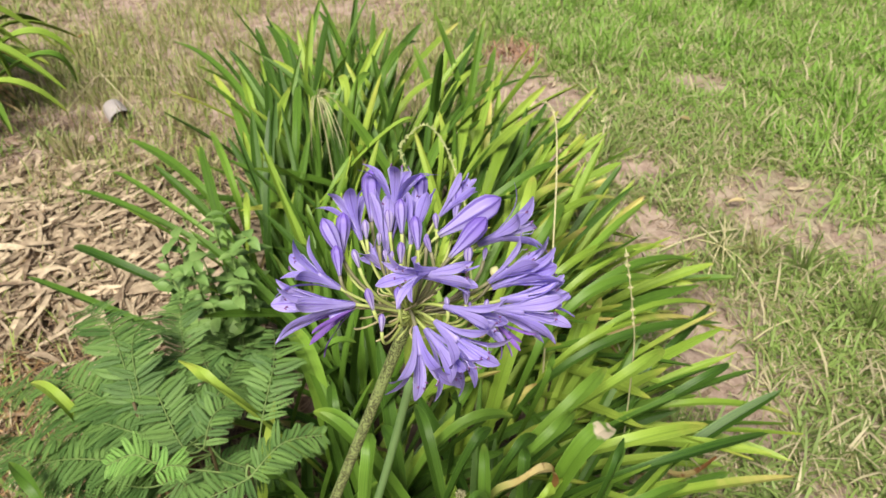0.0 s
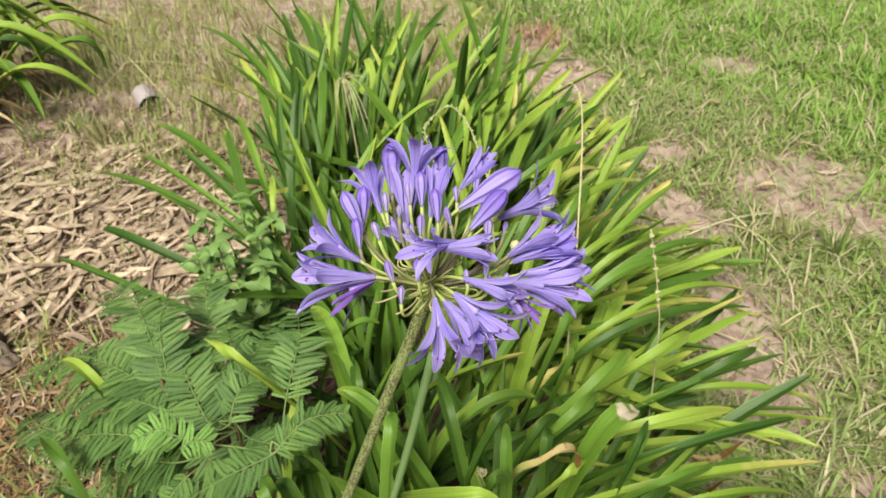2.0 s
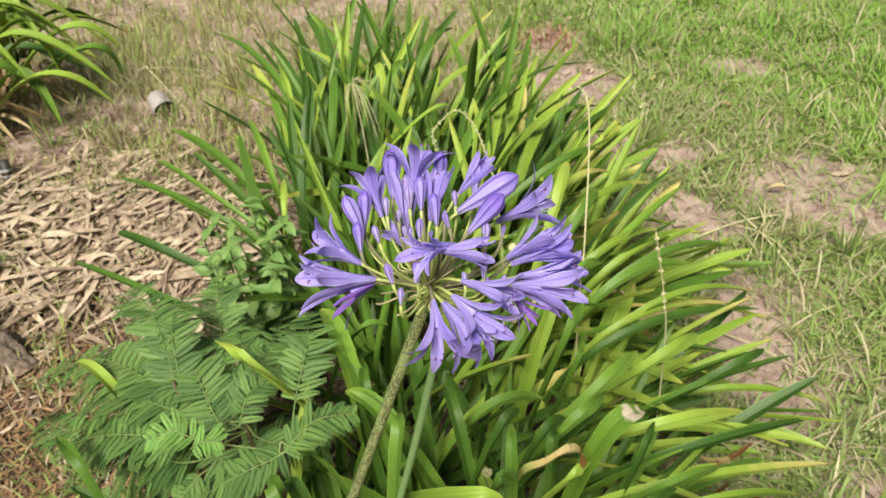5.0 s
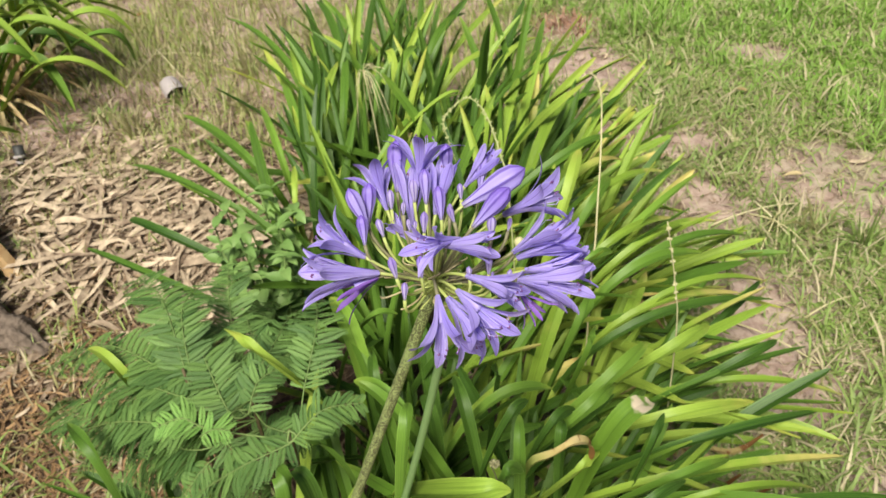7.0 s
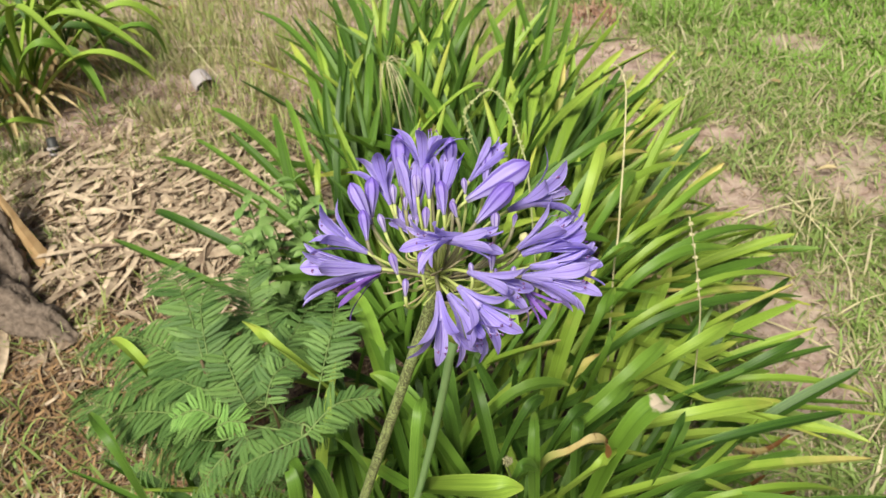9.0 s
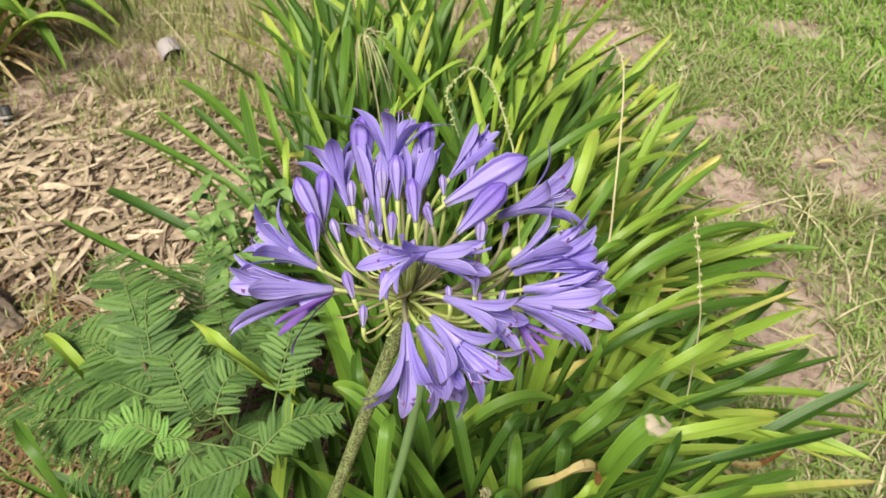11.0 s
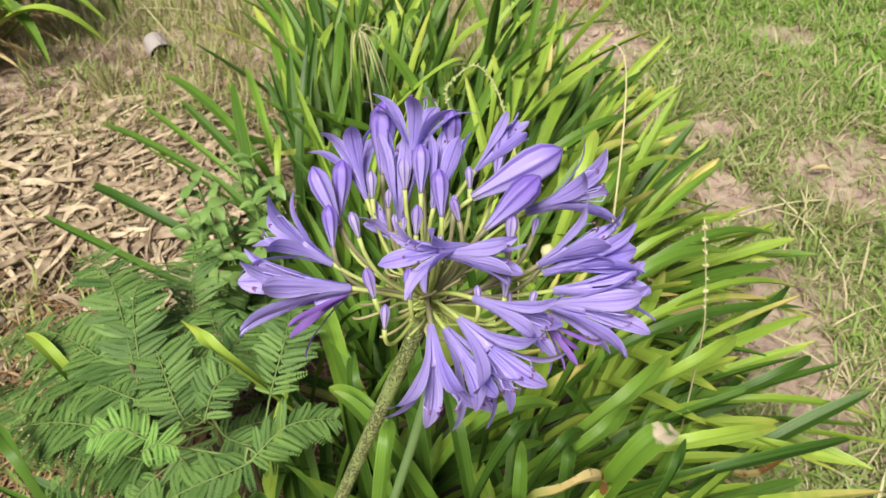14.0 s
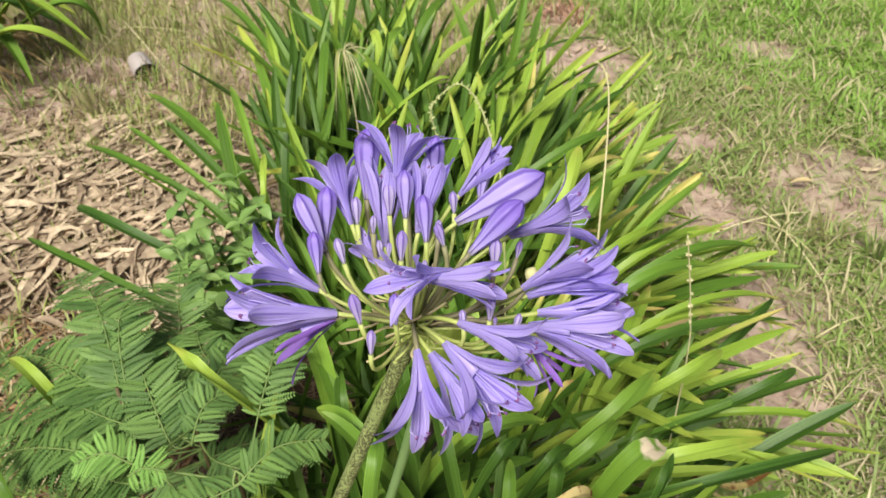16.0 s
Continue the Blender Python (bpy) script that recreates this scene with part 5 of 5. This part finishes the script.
part("leaf", strap(dry_pts, [Vector((0.4, -0.9, 0.2 + 0.3 * math.sin(6 * i / dn))) for i in range(dn)], [0.010 * (1 - 0.7 * max(0.0, i / dn - 0.85) / 0.15) + 0.0016 * math.sin(23 * i / dn) for i in range(dn)], 0.0010, 0.34), TAN_LEAF, front, "withered tan leaf curled over")
od_rng = random.Random(22)
# withered ends and dead leaves low in the clump
for i in range(34):
    p = plants[i % 12]
    a, d = od_rng.uniform(-0.6, 1.4) if p.location.x > -0.25 else od_rng.uniform(1.6, 3.4), od_rng.uniform(0.12, 0.34)
    b = Vector((od_rng.uniform(-0.05, 0.05), od_rng.uniform(-0.05, 0.05), 0))
    t = b + Vector((d * math.cos(a), d * math.sin(a), od_rng.uniform(0.02, 0.08)))
    c = (b + t) / 2 + Vector((0, 0, od_rng.uniform(0.06, 0.26)))
    part("leaf", leaf_mesh(b, c, t, od_rng.uniform(0.008, 0.016), od_rng.uniform(-2.5, 2.5), 0.3, 12), DRY_LEAF, p, "withered straw-brown leaf")

WITHERED_ENDS = [(0.155, 0.636, 0.03, 0.194, 0.646, 0.10), (0.226, 0.648, 0.03, 0.272, 0.656, 0.06), (0.192, 0.568, 0.03, 0.221, 0.543, 0.12), (0.229, 0.565, 0.03, 0.266, 0.554, 0.08), (0.185, 0.839, 0.03, 0.226, 0.767, 0.08), (0.102, 0.907, 0.03, 0.064, 0.809, 0.10), (0.198, 0.715, 0.03, 0.258, 0.704, 0.05), (0.120, 1.041, 0.03, 0.157, 1.035, 0.06)]
for row in WITHERED_ENDS:
    p = nearest(row[0], row[1])
    a, b = Vector(row[:3]) - p.location, Vector(row[3:]) - p.location
    root = Vector((od_rng.uniform(-0.03, 0.03), od_rng.uniform(-0.03, 0.03), 0))
    pts = curve_through([root, a.lerp(root, 0.5) + Vector((0, 0, 0.05)), a, b + Vector((0, 0, 0.01))], 6)
    k = len(pts)
    part("leaf", strap(pts, [Vector((0.3, -0.9, 0.4 * math.sin(5 * i / k))) for i in range(k)], [0.003 + 0.010 * math.sin(math.pi * min(1.0, 0.05 + 0.93 * i / k)) ** 2 for i in range(k)], 0.001, 0.16), TAN_LEAF, p, "withered tan leaf end")

# ---- things on the soil ----
cup = thing("plastic_cup", (-1.214, 1.685, bumps(-1.214, 1.685)), "weathered pale grey cup lying on its side", "cup")
prof = [(0.0, 0.002), (0.0, 0.036), (0.004, 0.039), (0.045, 0.042), (0.082, 0.045), (0.086, 0.047), (0.088, 0.047)]
prof = [(z * 0.74, r * 0.70) for z, r in prof]
shell = revolve(prof, 28, "cup_wall")
tilt = Matrix.Translation((-0.024, 0.025, 0.036)) @ Matrix.Rotation(radians(-43), 4, "Z") @ Matrix.Rotation(radians(106), 4, "Y")
me = revolve([(0.002, 0.002), (0.002, 0.0245), (0.033, 0.0282), (0.0645, 0.0318)], 28, "cup_inside")
# open mouths: drop the closing face of wall and lining
for m in (shell, me):
    bm = bmesh.new()
    bm.from_mesh(m)
    bm.faces.ensure_lookup_table()
    bmesh.ops.delete(bm, geom=[f for f in bm.faces if len(f.verts) > 4 and f.calc_center_median().z > 0.04], context="FACES_ONLY")
    bm.to_mesh(m)
    bm.free()
w = part("wall", shell, CAN, cup)
w.matrix_basis = tilt
w = part("lining", me, CAN_IN, cup, "dark inside of the cup")
w.matrix_basis = tilt

pipe = thing("irrigation_pipe", (-1.455, 1.302, bumps(-1.455, 1.302) - 0.004), "short black upright pipe with a pale ring", "pipe")
part("tube", tube([Vector((0, 0, 0)), Vector((-0.003, 0.01, 0.03)), Vector((-0.006, 0.02, 0.065))], [0.013, 0.013, 0.0125], 14), PIPE, pipe)
for h in (0.022, 0.038):
    part("ring", tube([Vector((-0.0022, 0.006, h)), Vector((-0.0026, 0.008, h + 0.006))], [0.0146, 0.0146], 14), CAN, pipe, "pale ring")
part("ring", tube([Vector((-0.0005, 0.001, 0.004)), Vector((-0.0008, 0.003, 0.012))], [0.0150, 0.0150], 14), CAN, pipe, "pale ring")


def gnarled(points, radii, seed, sides=32):
    """A limb of bark: a tube with an uneven skin."""
    me = tube(points, radii, sides, "limb")
    n = len(points)
    for i, v in enumerate(me.vertices):
        p = points[i // sides]
        k = noise.noise(v.co * 22 + Vector((seed, 0, 0))) * 0.40 + noise.noise(v.co * 60) * 0.28 + noise.noise(v.co * 140) * 0.16
        k += 0.13 * math.sin(2 * math.pi * (i % sides) / sides * 7 + 5 * noise.noise(p * 9 + Vector((0, seed, 0))))
        v.co = p + (v.co - p) * (1 + k)
    me.update()
    return me


def smooth_line(pts, n):
    pts = [Vector(p) for p in pts]
    out = []
    for i in range(n):
        s = i / (n - 1) * (len(pts) - 1)
        k = min(int(s), len(pts) - 2)
        out.append(pts[k].lerp(pts[k + 1], s - k))
    return out


stump = thing("tree_stump", (-1.24, 0.74, bumps(-1.24, 0.74) - 0.01), "weathered brown stump with a root across the litter", "stump")
stump.scale = (1.18, 1.18, 1.18)
part("root", gnarled(smooth_line([(-0.16, 0.07, 0.085), (-0.05, 0.04, 0.075), (0.06, 0.00, 0.055), (0.15, -0.01, 0.035), (0.21, -0.02, 0.005)], 50), [0.050 - 0.0006 * i for i in range(50)], 2), BARK, stump)
part("trunk", gnarled(smooth_line([(0.06, 0.05, -0.01), (0.01, 0.10, 0.05), (-0.06, 0.16, 0.12), (-0.20, 0.26, 0.26)], 44), [0.027 - 0.00016 * i for i in range(44)], 5), BARK, stump)
part("root", gnarled(smooth_line([(-0.18, -0.06, 0.06), (-0.06, -0.07, 0.05), (0.05, -0.07, 0.02), (0.11, -0.09, -0.005)], 36), [0.036 - 0.0006 * i for i in range(36)], 9), BARK, stump)
bark_pts = [Vector((-0.055, 0.200, 0.135)), Vector((-0.005, 0.165, 0.085)), Vector((0.045, 0.135, 0.035)), Vector((0.080, 0.120, 0.014))]
part("bark_strip", strap(bark_pts, [Vector((0.5, 0.7, 0.2))] * 4, [0.010, 0.020, 0.030, 0.012], 0.003, 0.18), BARK_TORN, stump, "torn strip of orange-brown bark")


# ---- tufts of grass on the bare soil ----
def tuft(x, y, count, height, spread, material, label, seed):
    r = random.Random(seed)
    t = thing("grass_tuft", (x, y, bumps(x, y) - 0.003), label, "grass", "grass tufts on the soil")
    for i in range(count):
        a, l = r.uniform(0, 6.28), height * r.uniform(0.5, 1.2)
        d = Vector((math.cos(a), math.sin(a), 0))
        b = d * r.uniform(0, 0.02)
        lean = spread * r.random()
        e = b + d * l * math.sin(lean) + Vector((0, 0, l * math.cos(lean)))
        c = b + Vector((0, 0, l * 0.55)) + d * l * 0.1
        part("blade", leaf_mesh(b, c, e, r.uniform(0.0022, 0.0042), r.uniform(-1, 1), 0.1, 7), material, t)
    return t


for i, (x, y, n, h, sp, m) in enumerate(((-1.22, 1.46, 26, 0.11, 0.8, GRASS_DRY), (-1.30, 1.50, 18, 0.09, 1.0, GRASS_DRY), (-1.02, 1.80, 22, 0.13, 1.1, GRASS_DRY), (-1.30, 1.75, 16, 0.12, 1.2, GRASS_DRY),
                                         (-0.86, 1.95, 26, 0.13, 1.0, GRASS_DRY), (-1.05, 2.15, 20, 0.12, 1.0, GRASS_DRY), (-0.62, 2.10, 24, 0.11, 1.1, GRASS), (-1.45, 1.48, 20, 0.08, 1.0, GRASS), (-1.15, 1.62, 14, 0.08, 1.1, GRASS),
                                         (0.60, 1.02, 34, 0.12, 1.2, GRASS), (0.52, 1.18, 26, 0.11, 1.2, GRASS), (0.44, 1.22, 16, 0.10, 1.3, GRASS_DRY), (-0.70, 1.45, 16, 0.09, 1.0, GRASS), (-0.95, 1.60, 16, 0.09, 1.0, GRASS_DRY))):
    tuft(x, y, n, h, sp, m, "tuft of drying grass on bare soil" if m is GRASS_DRY else "tuft of green grass on bare soil", 200 + i)


# ---- straws and fallen leaves on the soil ----
def straw(a, b, lift, radius):
    t = thing("straw", a, "long pale dry straw lying on the soil", "straw", "straws on the soil")
    p0, p1 = Vector((0, 0, 0)), Vector(b) - Vector(a)
    c = (p0 + p1) / 2 + Vector((0, 0, lift))
    part("stalk", tube([bez(p0, c, p1, i / 8) for i in range(9)], [radius * (1 - 0.5 * i / 9) for i in range(9)], 6), DRY_STALK, t)


for a, b, lift, radius in (
    ((-1.362, 1.884, 0.05), (-1.061, 1.609, 0.006), 0.01, 0.0019),
    ((-1.366, 1.666, 0.02), (-1.345, 1.935, 0.05), 0.02, 0.0019),
    ((-1.307, 1.287, 0.006), (-1.342, 1.614, 0.05), 0.03, 0.0019),
    ((-1.395, 1.885, 0.03), (-1.163, 1.898, 0.02), 0.02, 0.0019),
    ((0.328, 1.135, 0.01), (0.396, 1.299, 0.04), 0.03, 0.0019),
    ((0.313, 1.23, 0.03), (0.409, 1.165, 0.02), 0.03, 0.0019),
    ((0.379, 1.303, 0.05), (0.353, 1.126, 0.02), 0.02, 0.0019),
    ((0.324, 1.264, 0.04), (0.421, 1.098, 0.01), 0.02, 0.0019),
    ((0.23, 1.202, 0.01), (0.416, 1.276, 0.03), 0.03, 0.0019),
    ((0.247, 0.945, 0.01), (0.385, 0.852, 0.02), 0.02, 0.0019),
    ((0.381, 0.953, 0.02), (0.465, 1.008, 0.03), 0.02, 0.0019)):
    straw(a, b, lift, radius)

FALLEN = [
    (0.164, 1.865, 0.055, STRAW_YELLOW, "yellow fallen leaf on the grass"),
    (0.131, 1.701, 0.060, DRY_STALK, "pale dry leaf on the grass"),
    (0.138, 1.423, 0.035, PALE_TORN, "small pale dry leaf on the grass"),
    (0.353, 1.724, 0.040, DRY_LEAF, "brown fallen leaf on the grass"),
    (0.434, 1.375, 0.040, DRY_LEAF, "brown fallen leaf on the grass"),
    (0.141, 0.940, 0.050, DRY_LEAF, "brown fallen leaf by the leaves"),
    (-1.630, 2.222, 0.060, CRISP_BROWN, "brown fallen leaf on bare soil"),
    (-1.265, 1.410, 0.050, DRY_LEAF, "dry brown leaf on bare soil"),
    (0.218, 0.689, 0.045, CRISP_BROWN, "crisp brown leaf under the straps")]
for x, y, size, m, label in FALLEN:
    me = oval_leaf(size, size * 0.38)
    me.materials.append(m)
    ob = part("fallen_leaf", me, None)
    ob.matrix_world = Matrix.Translation((x, y, bumps(x, y) + 0.030 if x > 0 else bumps(x, y) + 0.012)) @ Matrix.Rotation(x * 7, 4, "Z") @ Matrix.Rotation(0.15, 4, "Y")
    tagged(ob, label, "leaf", "fallen leaves on the lawn")
